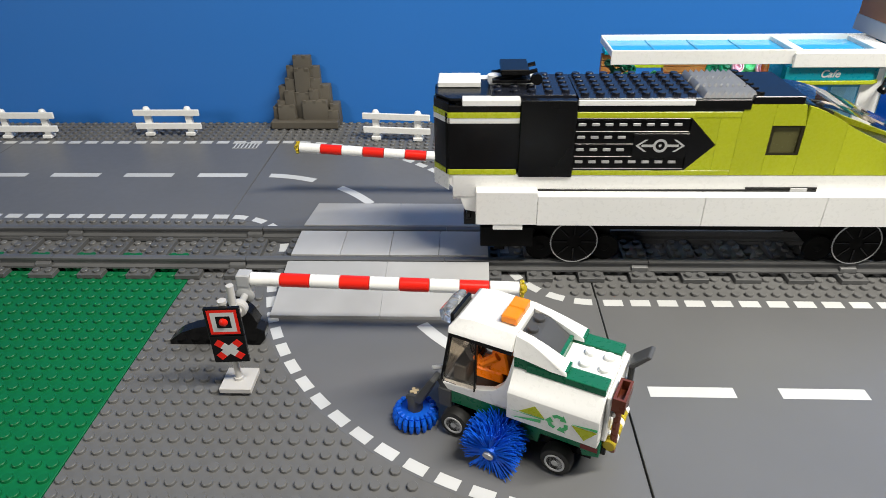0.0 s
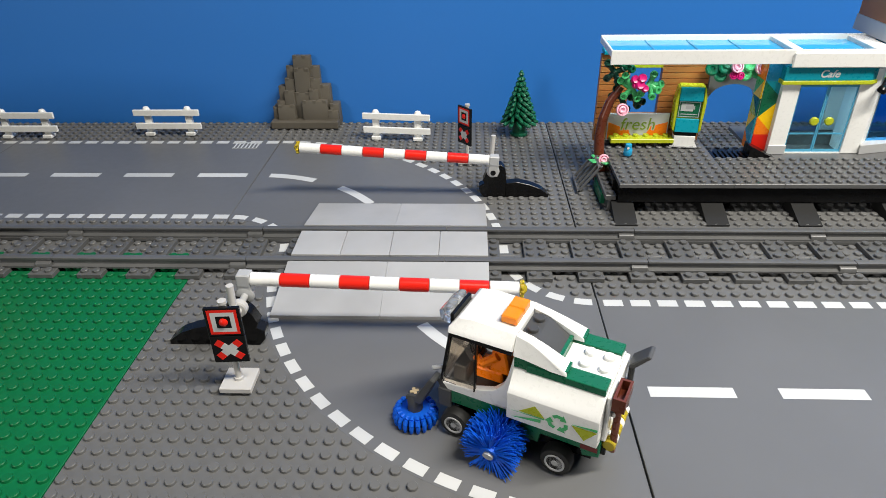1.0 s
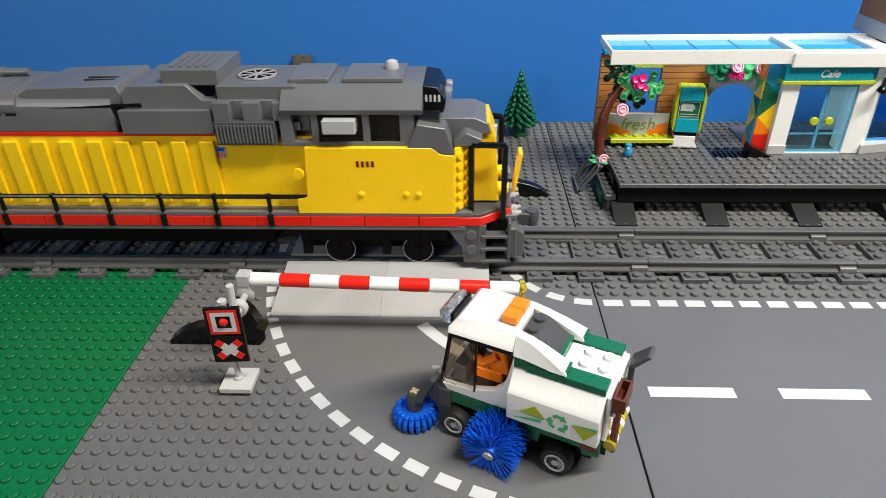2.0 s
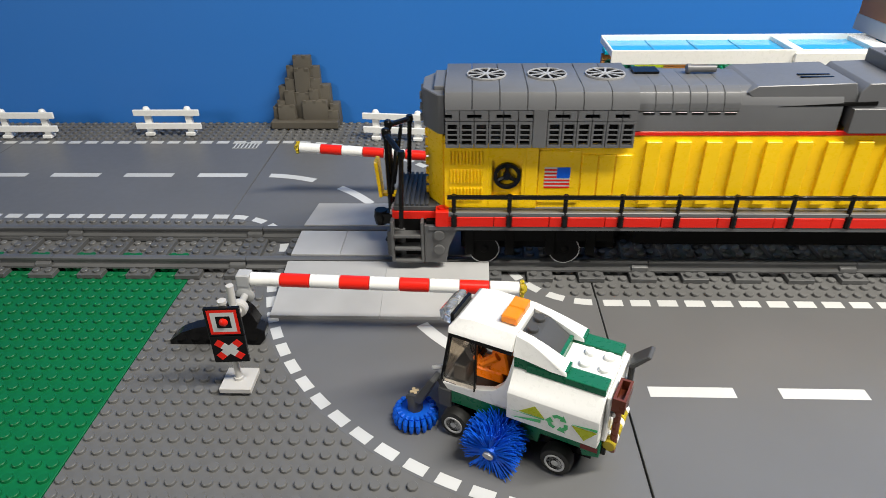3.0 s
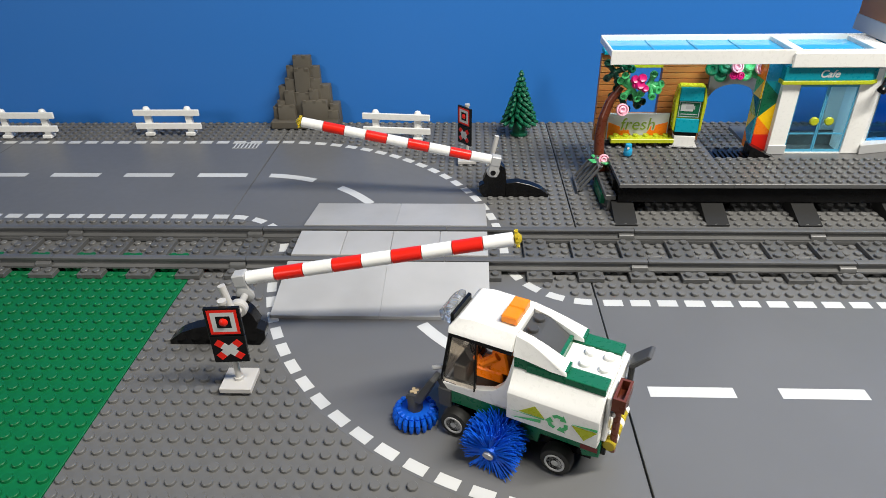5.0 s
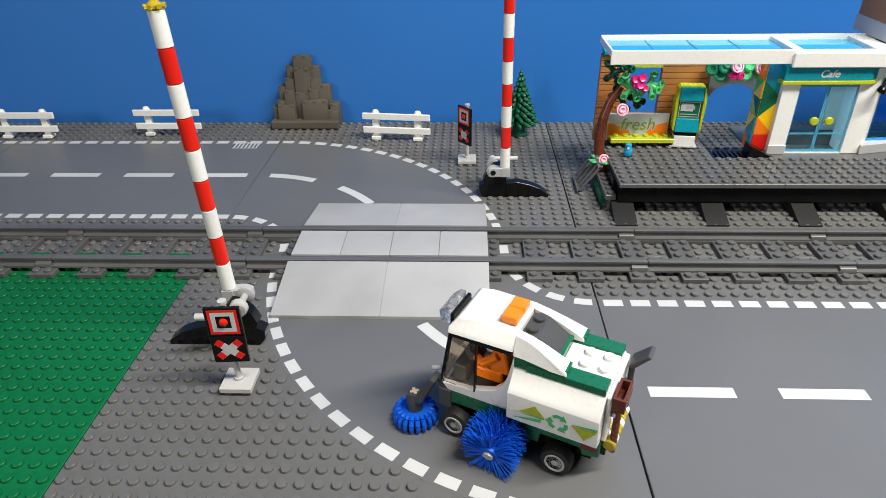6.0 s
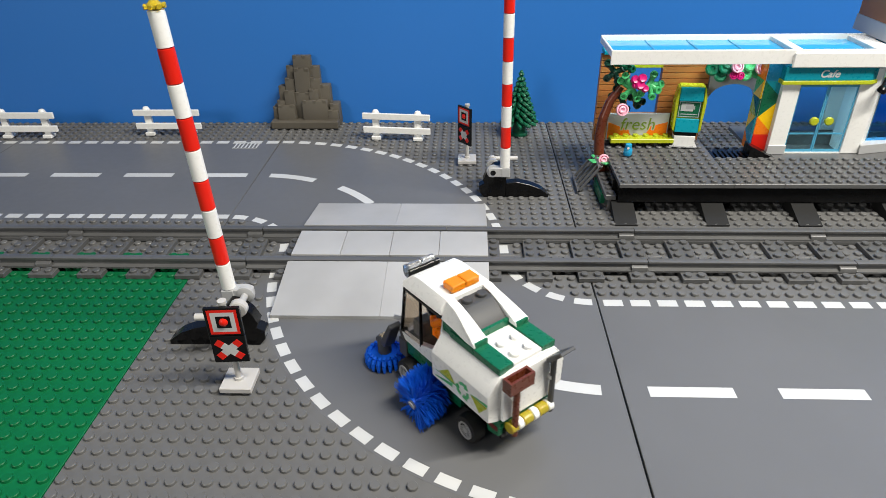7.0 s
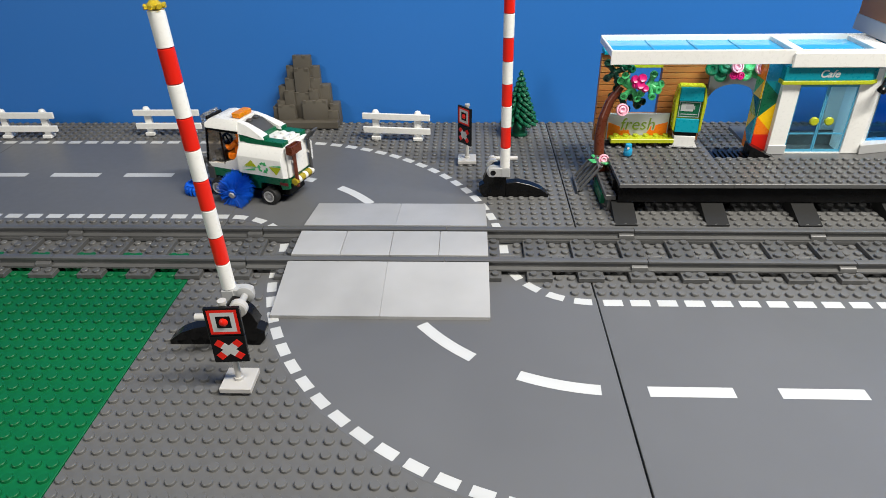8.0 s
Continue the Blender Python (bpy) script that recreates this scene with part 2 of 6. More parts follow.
def baseplate(name, x0, y0, mat, label, road=None, seg=12):
    """A 32 by 32 plate with its corner at x0, y0; road: 'straight' or the corner round which a curve turns."""
    ob = thing(name, P(x0, y0, 0), label, "baseplate", kind="structure")
    bm = BM()
    box(bm, 0.06 if x0 >= 0 else 0.02, 31.94 if x0 >= 0 else 31.98, 0.02, 31.98, Z0, 0, 0.03)
    part("plate", bm, mat, ob)
    pts = []
    for i in range(32):
        for j in range(32):
            x, y = i + 0.5, j + 0.5
            if road == "straight" and 6 < y < 26:
                continue
            if isinstance(road, tuple) and 5.9 < math.hypot(x - road[0], y - road[1]) < 26.2:
                continue
            pts.append((x, y, 0))
    if y0 < 0:
        # the studs round the bend are single pieces
        pts.sort(key=lambda p: math.hypot(p[0] + x0 - 12, p[1] + y0 + 16))
        me = mesh_of("stud", lathe(BM(), [(0.31, 0), (0.30, 0.165), (0.262, 0.2125)], seg=seg), mat)
        for p in pts[:300]:
            shared("stud", me, ob, P(*p))
        pts = pts[300:]
    if pts:
        stud_field("studs", pts, mat, ob, seg)
    if road is None:
        return ob
    bm = BM()
    if road == "straight":
        box(bm, 0.1, 31.9, 6.05, 25.95, 0.0, 0.008)
        part("road_surface", bm, M_ROAD, ob)
        dash = mesh_of("edge_dash", box(BM(), -0.71, 0.71, -0.39, 0.39, 0.008, 0.02), M_PAINT)
        for k in range(16):
            for y in (6.65, 25.35):
                shared("edge_dash", dash, ob, P(2 * k + 1.16, y, 0))
        for k in range(4):
            dm = BM()
            box(dm, 8 * k + 1.6, 8 * k + 6.85, 15.53, 16.43, 0.008, 0.02)
            part("centre_dash", dm, M_PAINT, ob)
    else:
        cx, cy = road
        base = 0 if cx == 0 else 180
        ring_piece(bm, cx, cy, 6.05, 25.95, base + 0.25, base + 89.75, 0.0, 0.008, 40)
        part("road_surface", bm, M_ROAD, ob)
        for r, step in ((25.42, 90 / 20), (6.62, 90 / 5)):
            half = math.degrees(0.66 / r)
            k = 0
            while (k + 0.5) * step < 90:
                a = base + (k + 0.5) * step
                em = BM()
                ring_piece(em, cx, cy, r - 0.37, r + 0.37, a - half, a + half, 0.008, 0.012, 2)
                part("edge_dash", em, M_PAINT, ob)
                k += 1
        for a0, a1 in ((6.5, 24.5), (36.3, 54.5), (66.6, 85.3)):
            dm = BM()
            ring_piece(dm, cx, cy, 15.55, 16.45, base + a0, base + a1, 0.008, 0.012, 10)
            part("centre_dash", dm, M_PAINT, ob)
    return ob
baseplate("green_baseplate", -32, -32, M_GREEN, "bright green studded baseplate with nothing on it", seg=14)
baseplate("road_baseplate", 0, -32, M_BASE, "grey studded baseplate printed with a curving road and white dashes", (32, 32), 16)
baseplate("road_baseplate", 32, -32, M_BASE, "grey studded baseplate printed with a straight road and white dashes", "straight", 14)
baseplate("road_baseplate", -32, 0, M_BASE, "grey studded baseplate printed with a straight road and white dashes", "straight", 10)
baseplate("road_baseplate", -64, 0, M_BASE, "grey studded baseplate printed with a straight road and white dashes", "straight", 8)
baseplate("road_baseplate", 0, 0, M_BASE, "grey studded baseplate printed with a curving road and white dashes", (0, 0), 12)
baseplate("grey_baseplate", 32, 0, M_BASE, "plain grey studded baseplate under the toy station", seg=10)
baseplate("grey_baseplate", 64, 0, M_BASE, "plain grey studded baseplate beside the toy station", seg=8)

# white grating print on the far road
drain = thing("road_drain", P(-3.8, 24.35, 0.02), "white grating printed beside the kerb dashes of the road", "drain")
for k in range(7):
    bm = BM()
    prism(bm, [(-1.3 + k * 0.44, -0.85), (-1.12 + k * 0.44, -0.85), (-1.12 + k * 0.44, 0.85), (-1.3 + k * 0.44, 0.85)], "z", 0, 0.012)
    part("bar", bm, M_PAINT, drain)
for y in (-0.85, 0.85):
    bm = BM()
    box(bm, -1.4, 1.5, y - 0.07, y + 0.07, 0, 0.012)
    part("rim", bm, M_PAINT, drain)


# ---- track ----
RAIL = [(-0.55, 0.40), (0.55, 0.40), (0.55, 0.56), (0.22, 0.66), (0.20, 0.98), (0.30, 1.04), (0.30, 1.18), (0.26, 1.2), (-0.26, 1.2), (-0.30, 1.18), (-0.30, 1.04), (-0.20, 0.98), (-0.22, 0.66), (-0.55, 0.56)]


def track_piece(x0):
    ob = thing("track_piece", P(x0, 0, 0), "dark grey plastic railway track piece with studded sleepers", "railway track", "track pieces in a line", "structure")
    for y in (-2.5, 2.5):
        bm = BM()
        prism(bm, [(p[0] + y, p[1]) for p in RAIL], "x", 0.025, 15.975)
        rail = part("rail", bm, M_TRACK, ob)
        bm = BM()
        prism(bm, [(y - 0.57, 0.42), (y + 0.57, 0.42), (y + 0.55, 0.82), (y + 0.34, 0.92), (y - 0.34, 0.92), (y - 0.55, 0.82)], "x", 14.7, 15.96, 0.03)
        part("rail_joint", bm, M_TRACK, rail)
    for k in range(4):
        bm = BM()
        c = 3.5 + 4 * k
        box(bm, c - 1, c + 1, -4, 4, 0.012, 0.4, 0.03)
        studs(bm, (c - 0.5, c + 0.5), (-3.5, -1.5, -0.5, 0.5, 1.5, 3.5), 0.4, 12)
        part("sleeper", bm, M_TRACK, ob)
    for y in (-1.98, 1.98):
        bm = BM()
        box(bm, 0.0, 15.99, y - 0.12, y + 0.12, 0.1, 0.39)
        part("tie_bar", bm, M_TRACK, ob)
    return ob


first = track_piece(-43.5)
for k in (*range(-6, 0), *range(1, 13)):
    copy_thing(first, P(-43.5 + 16 * k, 0, 0))

# ---- level crossing: two sloping pairs of plates and four plates between the rails ----
cross = thing("level_crossing", P(16, 0, 0), "light grey smooth plates of a level crossing over the track", "level crossing")
for sy in (-1, 1):
    for x0 in (-8, 0):
        bm = BM()
        pts = [(sy * 2.98, 1.2), (sy * 8.95, 0.28), (sy * 8.95, 0.02), (sy * 2.98, 0.75)]
        prism(bm, pts, "x", x0 + 0.008, x0 + 7.992)
        part("ramp_plate", bm, M_MGREY, cross)
bm = BM()
box(bm, -1.985, 1.985, -1.95, 1.95, 0.42, 1.2, 0.02)
me = mesh_of("middle_plate", bm, M_MGREY)
for k in range(4):
    shared("middle_plate", me, cross, P(-6 + 4 * k, 0, 0))


# ---- barriers ----
def barrier(m, label, pivot_z):
    """Origin under the pivot; the boom turns about y and points along +x when shut."""
    ob = thing("crossing_barrier", m, label, "level crossing barrier", "crossing barriers")
    bm = BM()
    tall = [(-1.3, 0), (0.8, 0), (1.25, 0.55), (1.3, 1.2), (0.75, 1.5), (0.95, 1.8), (0.55, 2.7), (-0.1, 3.35), (-0.8, 3.45), (-1.2, 3.0), (-1.3, 2.2)]
    prism(bm, tall, "y", -0.5, 0.5, 0.04)
    part("base", bm, M_BLACK, ob)
    bm = BM()
    arc = [(-1.32, 0), (-1.32, 1.5), (-2.4, 1.62), (-3.6, 1.35), (-4.6, 0.95), (-5.45, 0.3), (-5.45, 0)]
    prism(bm, arc, "y", -0.5, 0.5, 0.04)
    part("curved_slope", bm, M_BLACK, ob)
    bm = BM()
    lathe(bm, [(0.5, 0), (0.62, 0.06), (0.62, 0.28), (0.5, 0.34)], (0, 0.52, pivot_z), (0, 1, 0), 20)
    rod(bm, (0, -0.95, pivot_z), (0, 0.55, pivot_z), 0.24, seg=12)
    part("pivot_pin", bm, M_LGREY, ob)
    bm = BM()
    lathe(bm, [(0.12, 0.14), (0.2, 0.12), (0.24, 0.0), (0.5, 0), (0.6, 0.08), (0.6, 0.5), (0.48, 0.58)], (0, -1.1, pivot_z), (0, 1, 0), 16)
    part("bush", bm, M_OFFWHITE, ob)
    bm = BM()
    prism(bm, [(-0.45, -0.42), (0.3, -0.45), (0.48, 0.0), (0.48, 0.7), (0.43, 1.62), (-0.42, 1.62), (-0.46, 0.5)], "y", -0.42, 0.42, 0.08)
    prism(bm, [(-0.45, 0.72), (-0.45, 1.6), (0.46, 1.6), (0.46, 0.72)], "y", -0.46, 0.46, 0.06)
    boom = part("boom", bm, M_LGREY, ob, "light grey lever carrying red and white tubes")
    bm = BM()
    lathe(bm, [(0.26, 0), (0.26, 0.03), (0.2, 0.05)], (0, 0.42, 0), (0, 1, 0), 14)
    part("pin_head", bm, M_BLACK, boom)
    bm = BM()
    rod(bm, (0.1, -2.85, -0.3), (0.1, -2.85, 2.5), 0.24, seg=14)
    rod(bm, (0.1, -2.85, 0.0), (0.1, -1.9, 0.0), 0.22, seg=12)
    lathe(bm, [(0.3, -0.2), (0.36, -0.1), (0.36, 0.25), (0.3, 0.35)], (0.1, -2.85, 0.0), (0, 1, 0), 14)
    part("axle", bm, M_OFFWHITE, boom)
    tube = [(0.40, 0.015), (0.47, 0.05), (0.47, 1.95), (0.40, 1.985)]
    mw, mr = (mesh_of("tube", lathe(BM(), tube, (0, 0, 0), (1, 0, 0), 20), q) for q in (M_WHITE, M_RED))
    for k in range(9):
        shared("tube", mr if k % 2 else mw, boom, P(0.44 + 2 * k, 0, 1.13))
    bm = BM()
    lathe(bm, [(0.3, 0), (0.46, 0.08), (0.46, 0.28), (0.28, 0.42), (0.2, 0.5)], (18.44, 0, 1.13), (1, 0, 0), 10)
    for k in range(8):
        a = k * math.pi / 4
        rod(bm, (18.62, 0, 1.13), (18.62, 0.6 * math.cos(a), 1.13 + 0.6 * math.sin(a)), 0.13, seg=6)
    part("tip_light", bm, M_TYEL, boom, "clear yellow light on the boom's tip")
    return boom


NEAR_BOOM = barrier(P(7.32, -11.5, 0), "black level crossing barrier with a red and white boom", 3.39)
FAR_BOOM = barrier(P(24.7, 11.4, 0, 0, 0, 180), "black crossing barrier with red and white boom beyond the track", 2.9)


# ---- warning signs ----
def warning_sign(m, turn, label):
    ob = thing("warning_sign", m, label, "railway sign", "railway warning signs")
    bm = BM()
    box(bm, -1, 1, -1, 1, 0.22, 0.6, 0.04)
    part("foot_plate", bm, M_OFFWHITE, ob)
    q = Matrix.Rotation(radians(turn), 4, "Z")
    bm = BM()
    lathe(bm, [(0.3, 0.55), (0.3, 0.78), (0.2, 0.8), (0.2, 6.35), (0.27, 6.4), (0.27, 6.6)], seg=14)
    part("post", bm, M_OFFWHITE, ob)
    for z, kind in ((5.35, "lamp"), (3.3, "cross")):
        bm = BM()
        box(bm, -1.05, 1.05, -0.46, -0.22, z - 1.0, z + 1.0, 0.03)
        box(bm, -0.4, 0.4, -0.24, 0.2, z - 0.3, z + 0.3, 0.04)
        board = part("board", turned(bm, q), M_BLACK, ob, "square black board with a red and white print")
        if kind == "lamp":
            for r0, r1, mt, nm in ((0.87, 0.70, M_RED, "red_square"), (0.70, 0.43, M_PAINT, "white_square")):
                bm = BM()
                for ax0, ax1, az0, az1 in ((-r0, r0, r1, r0), (-r0, r0, -r0, -r1), (-r0, -r1, -r1, r1), (r1, r0, -r1, r1)):
                    box(bm, ax0, ax1, -0.475, -0.458, z + az0, z + az1)
                part(nm, turned(bm, q), mt, board)
            bm = BM()
            lathe(bm, [(0.27, 0), (0.25, 0.08), (0.16, 0.16), (0.05, 0.19)], (0, -0.46, z), (0, -1, 0), 16)
            part("red_light", turned(bm, q), M_RED, board)
        else:
            for s in (-1, 1):
                for a0, a1, mt, nm in ((-0.93, -0.50, M_RED, "cross_end"), (0.50, 0.93, M_RED, "cross_end"), (-0.50, 0.50, M_PAINT, "cross_bar")):
                    bm = BM()
                    box(bm, a0, a1, -0.475 - 0.003 * s, -0.458, -0.24, 0.24)
                    turned(bm, Matrix.Translation((0, 0, z)) @ Matrix.Rotation(radians(40 * s), 4, "Y"))
                    part(nm, turned(bm, q), mt, board)
    return ob


warning_sign(P(8.0, -15.95, 0), 4, "black crossing sign with red and white prints on pale post")
warning_sign(P(22.2, 19.4, 0), -50, "black crossing sign with red and white prints, turned sideways")


# ---- fences ----
def picket_fence():
    ob = thing("fence", P(13.95, 26.0, 0, 0, 0, -6), "white plastic two-rail fence standing on grey studs", "fence", "white fences along the road")
    for z in (0.95, 2.6):
        bm = BM()
        box(bm, -4, 4, -0.42, -0.12, z, z + 0.75, 0.05)
        part("fence_rail", bm, M_WHITE, ob)
    for x in (-2.5, 2.5):
        bm = BM()
        box(bm, x - 0.42, x + 0.42, -0.12, 0.35, 0.2, 3.3, 0.06)
        lathe(bm, [(0.36, 0), (0.40, 0.12), (0.3, 0.34), (0.1, 0.42)], (x, 0.1, 3.25), (0, 0, 1), 12)
        box(bm, x - 0.55, x + 0.55, -0.5, 0.5, 0.15, 0.55, 0.05)
        part("fence_post", bm, M_WHITE, ob)
    return ob


fence = picket_fence()
copy_thing(fence, P(-13.9, 27.6, 0))
copy_thing(fence, P(-31.2, 26.7, 0))


# ---- rock ----
def rock():
    """Stepped crag: square columns in tiers on one base, each with a notched rim."""
    bm = BM()
    rnd = random.Random(4)
    tiers = ((1.15, 3.35, 8.6, 31.2), (1.22, 3.1, 7.15, 30.7), (0.23, 1.12, 7.35, 31.2), (3.1, 4.28, 7.35, 31.2), (2.9, 4.3, 5.94, 30.8), (-0.06, 1.2, 5.95, 30.8),
             (-0.93, -0.05, 5.0, 30.8), (-0.19, 1.08, 4.6, 30.25), (-1.18, -0.2, 3.4, 30.2), (-1.82, -1.2, 2.6, 30.4), (1.0, 2.95, 4.26, 30.5), (2.84, 4.0, 4.67, 30.4),
             (3.95, 5.42, 5.15, 30.8), (1.97, 5.05, 3.47, 29.9), (5.2, 6.38, 2.9, 30.5), (5.0, 6.28, 2.2, 30.0), (-1.1, 1.0, 2.9, 29.85))
    for a, b, h, y in tiers:
        front, lean = y + rnd.uniform(-0.05, 0.05), rnd.uniform(0.06, 0.13)
        vs = [bm.verts.new(p) for p in ((a - 0.05, front, 0.22), (b + 0.05, front, 0.22), (b + 0.05, 32.1, 0.22), (a - 0.05, 32.1, 0.22), (a + 0.03, front + lean, h), (b - 0.03, front + lean, h), (b - 0.03, 32.1, h), (a + 0.03, 32.1, h))]
        fs = [bm.faces.new([vs[i] for i in f]) for f in ((3, 2, 1, 0), (4, 5, 6, 7), (0, 1, 5, 4), (1, 2, 6, 5), (2, 3, 7, 6), (3, 0, 4, 7))]
        bmesh.ops.bevel(bm, geom=list({q for f in fs for q in f.edges}), offset=0.06, segments=2, affect="EDGES", profile=0.5)
        n = max(2, int((b - a) / 0.55))
        for k in range(0, n, 2):
            m = a + (b - a) * (k + 0.5) / n
            w = (b - a) / n * 0.42
            box(bm, m - w, m + w, front + lean - 0.02, front + lean + 0.3, h - 0.3, h + rnd.uniform(0.08, 0.16), 0.05)
    box(bm, -2.0, 6.33, 29.2, 32.1, 0.2, 1.15, 0.1)
    ob = part("rock", bm, M_ROCK)
    return tagged(ob, "dark grey-brown moulded plastic rock with stepped ledges", "rock")


rock()


# ---- pine tree ----
def pine():
    """Moulded pine: tiers of stubby fingers that sweep round the stem as they droop."""
    ob = thing("pine_tree", P(28.35, 27.6, 0), "dark green moulded plastic pine tree with layered branches", "tree")
    bm = BM()
    lathe(bm, [(1.05, 0.2), (1.05, 0.45), (0.85, 0.55), (0.75, 1.4), (0.6, 2.2), (0.4, 4), (0.1, 7.5)], seg=18)
    part("trunk", bm, M_PINE, ob)
    rnd = random.Random(9)
    tiers = 11
    for k in range(tiers):
        t = k / (tiers - 1)
        z, r = 1.75 + 5.55 * t, 1.95 * (1 - t) + 0.24
        n = max(5, int(round(12 - 7 * t)))
        w = 0.25 - 0.07 * t
        bm = BM()
        for i in range(n):
            a = 2 * math.pi * (i + 0.45 * (k % 2)) / n + rnd.uniform(-0.04, 0.04)
            pts = []
            for q, drop in ((0.1, 0.36), (0.55, 0.2), (0.85, 0.02), (1.0, -0.05)):
                b = a + 0.55 * q
                pts.append((q * r * math.cos(b), q * r * math.sin(b), z + drop * (0.6 + 0.8 * (1 - t))))
            for p, q, r0, r1 in zip(pts, pts[1:], (0.8, 1.0, 1.0), (1.0, 1.0, 0.62)):
                rod(bm, p, q, w * r0, w * r1, seg=8)
        part("branch_tier", bm, M_PINE, ob)
    bm = BM()
    lathe(bm, [(0.22, 7.1), (0.24, 7.4), (0.2, 7.7), (0.1, 7.82)], seg=10)
    part("tip", bm, M_PINE, ob)


pine()


# ---- street sweeper: +x forwards, +y its left side, origin on the ground between the axles ----
SWEEP_POSE = P(25.39, -18.87, 0, 0, 0, 154.6)


def sweeper():
    ob = thing("street_sweeper", SWEEP_POSE, "white and dark green toy street sweeper with blue brushes", "street sweeper")
    # chassis
    bm = BM()
    prism(bm, [(-5.1, 1.75), (-4.25, 1.55), (-4.1, 2.0), (-1.9, 2.0), (-1.8, 1.3), (1.75, 1.3), (1.85, 2.0), (3.95, 2.0), (3.95, 2.85), (-5.1, 2.85)], "y", -1.98, 1.98, 0.03)
    part("chassis", bm, M_DGREEN, ob, "dark green plate chassis")
    bm = BM()
    box(bm, -4.6, 3.6, -1.3, 1.3, 0.7, 1.6, 0.03)
    part("underframe", bm, M_BLACK, ob)
    for x in (-3, 3):
        for s in (-1, 1):
            bm = BM()
            lathe(bm, [(0.62, -0.42), (0.82, -0.38), (0.88, -0.2), (0.88, 0.2), (0.82, 0.38), (0.62, 0.42)], (0, 0, 0), (0, 1, 0), 28)
            wheel = part("wheel", bm, M_TYRE, ob, "black rubber tyre on a pale rim")
            wheel.matrix_basis = P(x, s * 2.15, 0.9)
            bm = BM()
            lathe(bm, [(0.56, 0), (0.56, 0.05), (0.48, 0.05), (0.42, -0.06), (0.2, -0.05), (0.17, 0.03), (0.05, 0.04)], (0, s * 0.42, 0), (0, s, 0), 24)
            part("rim", bm, M_LGREY, wheel)
    # body: eight-sided tank
    bm = BM()
    prof = [(-1.98, 2.86), (1.98, 2.86), (2.72, 3.15), (2.76, 4.9), (2.0, 5.9), (1.3, 6.05), (-1.3, 6.05), (-2.0, 5.9), (-2.76, 4.9), (-2.72, 3.15)]
    prism(bm, prof, "x", -5.05, -0.2, 0.03)
    part("tank", bm, M_WHITE, ob, "white eight-sided tank")
    bm = BM()
    box(bm, -5.0, -0.9, 1.02, 1.98, 5.95, 6.38, 0.03)
    me = mesh_of("roof_strip", bm, M_DGREEN)
    shared("roof_strip", me, ob, Matrix.Identity(4))
    shared("roof_strip", me, ob, P(0, -3.0, 0))
    bm = BM()
    box(bm, -5.0, -2.4, -1.0, 1.0, 6.0, 6.3, 0.03)
    studs(bm, (-4.5, -3.5), (-0.5, 0.5), 6.3, 14)
    part("studded_plate", bm, M_WHITE, ob)
    # cab
    bm = BM()
    prism(bm, [(-0.2, 2.86), (3.92, 2.86), (4.02, 3.3), (2.3, 3.4), (0.9, 3.9), (0.35, 4.5), (0.1, 5.2), (-0.2, 6.7)], "y", 1.55, 1.98, 0.03)
    me = mesh_of("cab_side", bm, M_WHITE)
    shared("cab_side", me, ob, Matrix.Identity(4))
    shared("cab_side", me, ob, P(0, -3.53, 0))
    bm = BM()
    box(bm, -0.15, 3.9, -1.5, 1.5, 2.9, 3.2, 0.03)
    box(bm, -0.3, 0.0, -1.5, 1.5, 3.2, 6.7, 0.03)
    part("cab_floor", bm, M_DGREY, ob)
    bm = BM()
    glass = [(2.05, 3.35), (4.05, 3.35), (3.46, 6.85), (1.95, 6.85)]
    prism(bm, glass, "y", 1.8, 1.95, 0.02)
    prism(bm, glass, "y", -1.95, -1.8, 0.02)
    prism(bm, [(3.93, 3.35), (4.07, 3.35), (3.48, 6.85), (3.34, 6.85)], "y", -1.79, 1.79, 0.02)
    win = part("windscreen", bm, M_SMOKE, ob, "smoked clear windscreen")
    win.visible_shadow = False
    bm = BM()
    for y in (1.82, -1.98):
        prism(bm, [(4.0, 3.3), (4.13, 3.3), (3.54, 6.9), (3.4, 6.9)], "y", y, y + 0.16)
        prism(bm, [(1.95, 3.35), (2.05, 3.35), (1.98, 6.85), (1.88, 6.85)], "y", y, y + 0.17)
        prism(bm, [(-0.05, 6.68), (3.5, 6.74), (3.5, 6.9), (-0.05, 6.86)], "y", y, y + 0.17)
    part("window_frame", bm, M_BLACK, ob)
    # roof: flat front, two arched sides running down to the tank
    bm = BM()
    prism(bm, [(3.62, 6.9), (3.55, 7.35), (3.2, 7.72), (2.4, 7.86), (-0.1, 7.76), (-0.1, 7.3), (-0.1, 6.9)], "y", -1.98, 1.98, 0.04)
    for v in bm.verts:
        if v.co.z > 7.5:
            v.co.y *= 0.80
    part("cab_roof", bm, M_WHITE, ob)
    bm = BM()
    arch = [(-0.12, 6.7), (-0.12, 7.74), (-0.9, 7.56), (-1.7, 7.24), (-2.4, 6.92), (-2.95, 6.66), (-3.0, 6.42), (-2.2, 6.42), (-1.5, 6.55), (-0.8, 6.65)]
    for s in (-1, 1):
        bm = BM()
        prism(bm, arch, "y", s * 1.02, s * 1.98, 0.03)
        for v in bm.verts:
            if abs(v.co.y) > 1.5 and v.co.z > 6.8:
                v.co.y -= s * 0.4 * min(1.0, (v.co.z - 6.7) / 0.9)
        part("roof_arch", bm, M_WHITE, ob)
    bm = BM()
    box(bm, 2.75, 3.6, -1.3, 1.3, 3.2, 4.3, 0.08)
    prism(bm, [(2.3, 4.25), (2.9, 4.25), (3.3, 4.9), (2.9, 5.0)], "y", -0.6, 0.6, 0.05)
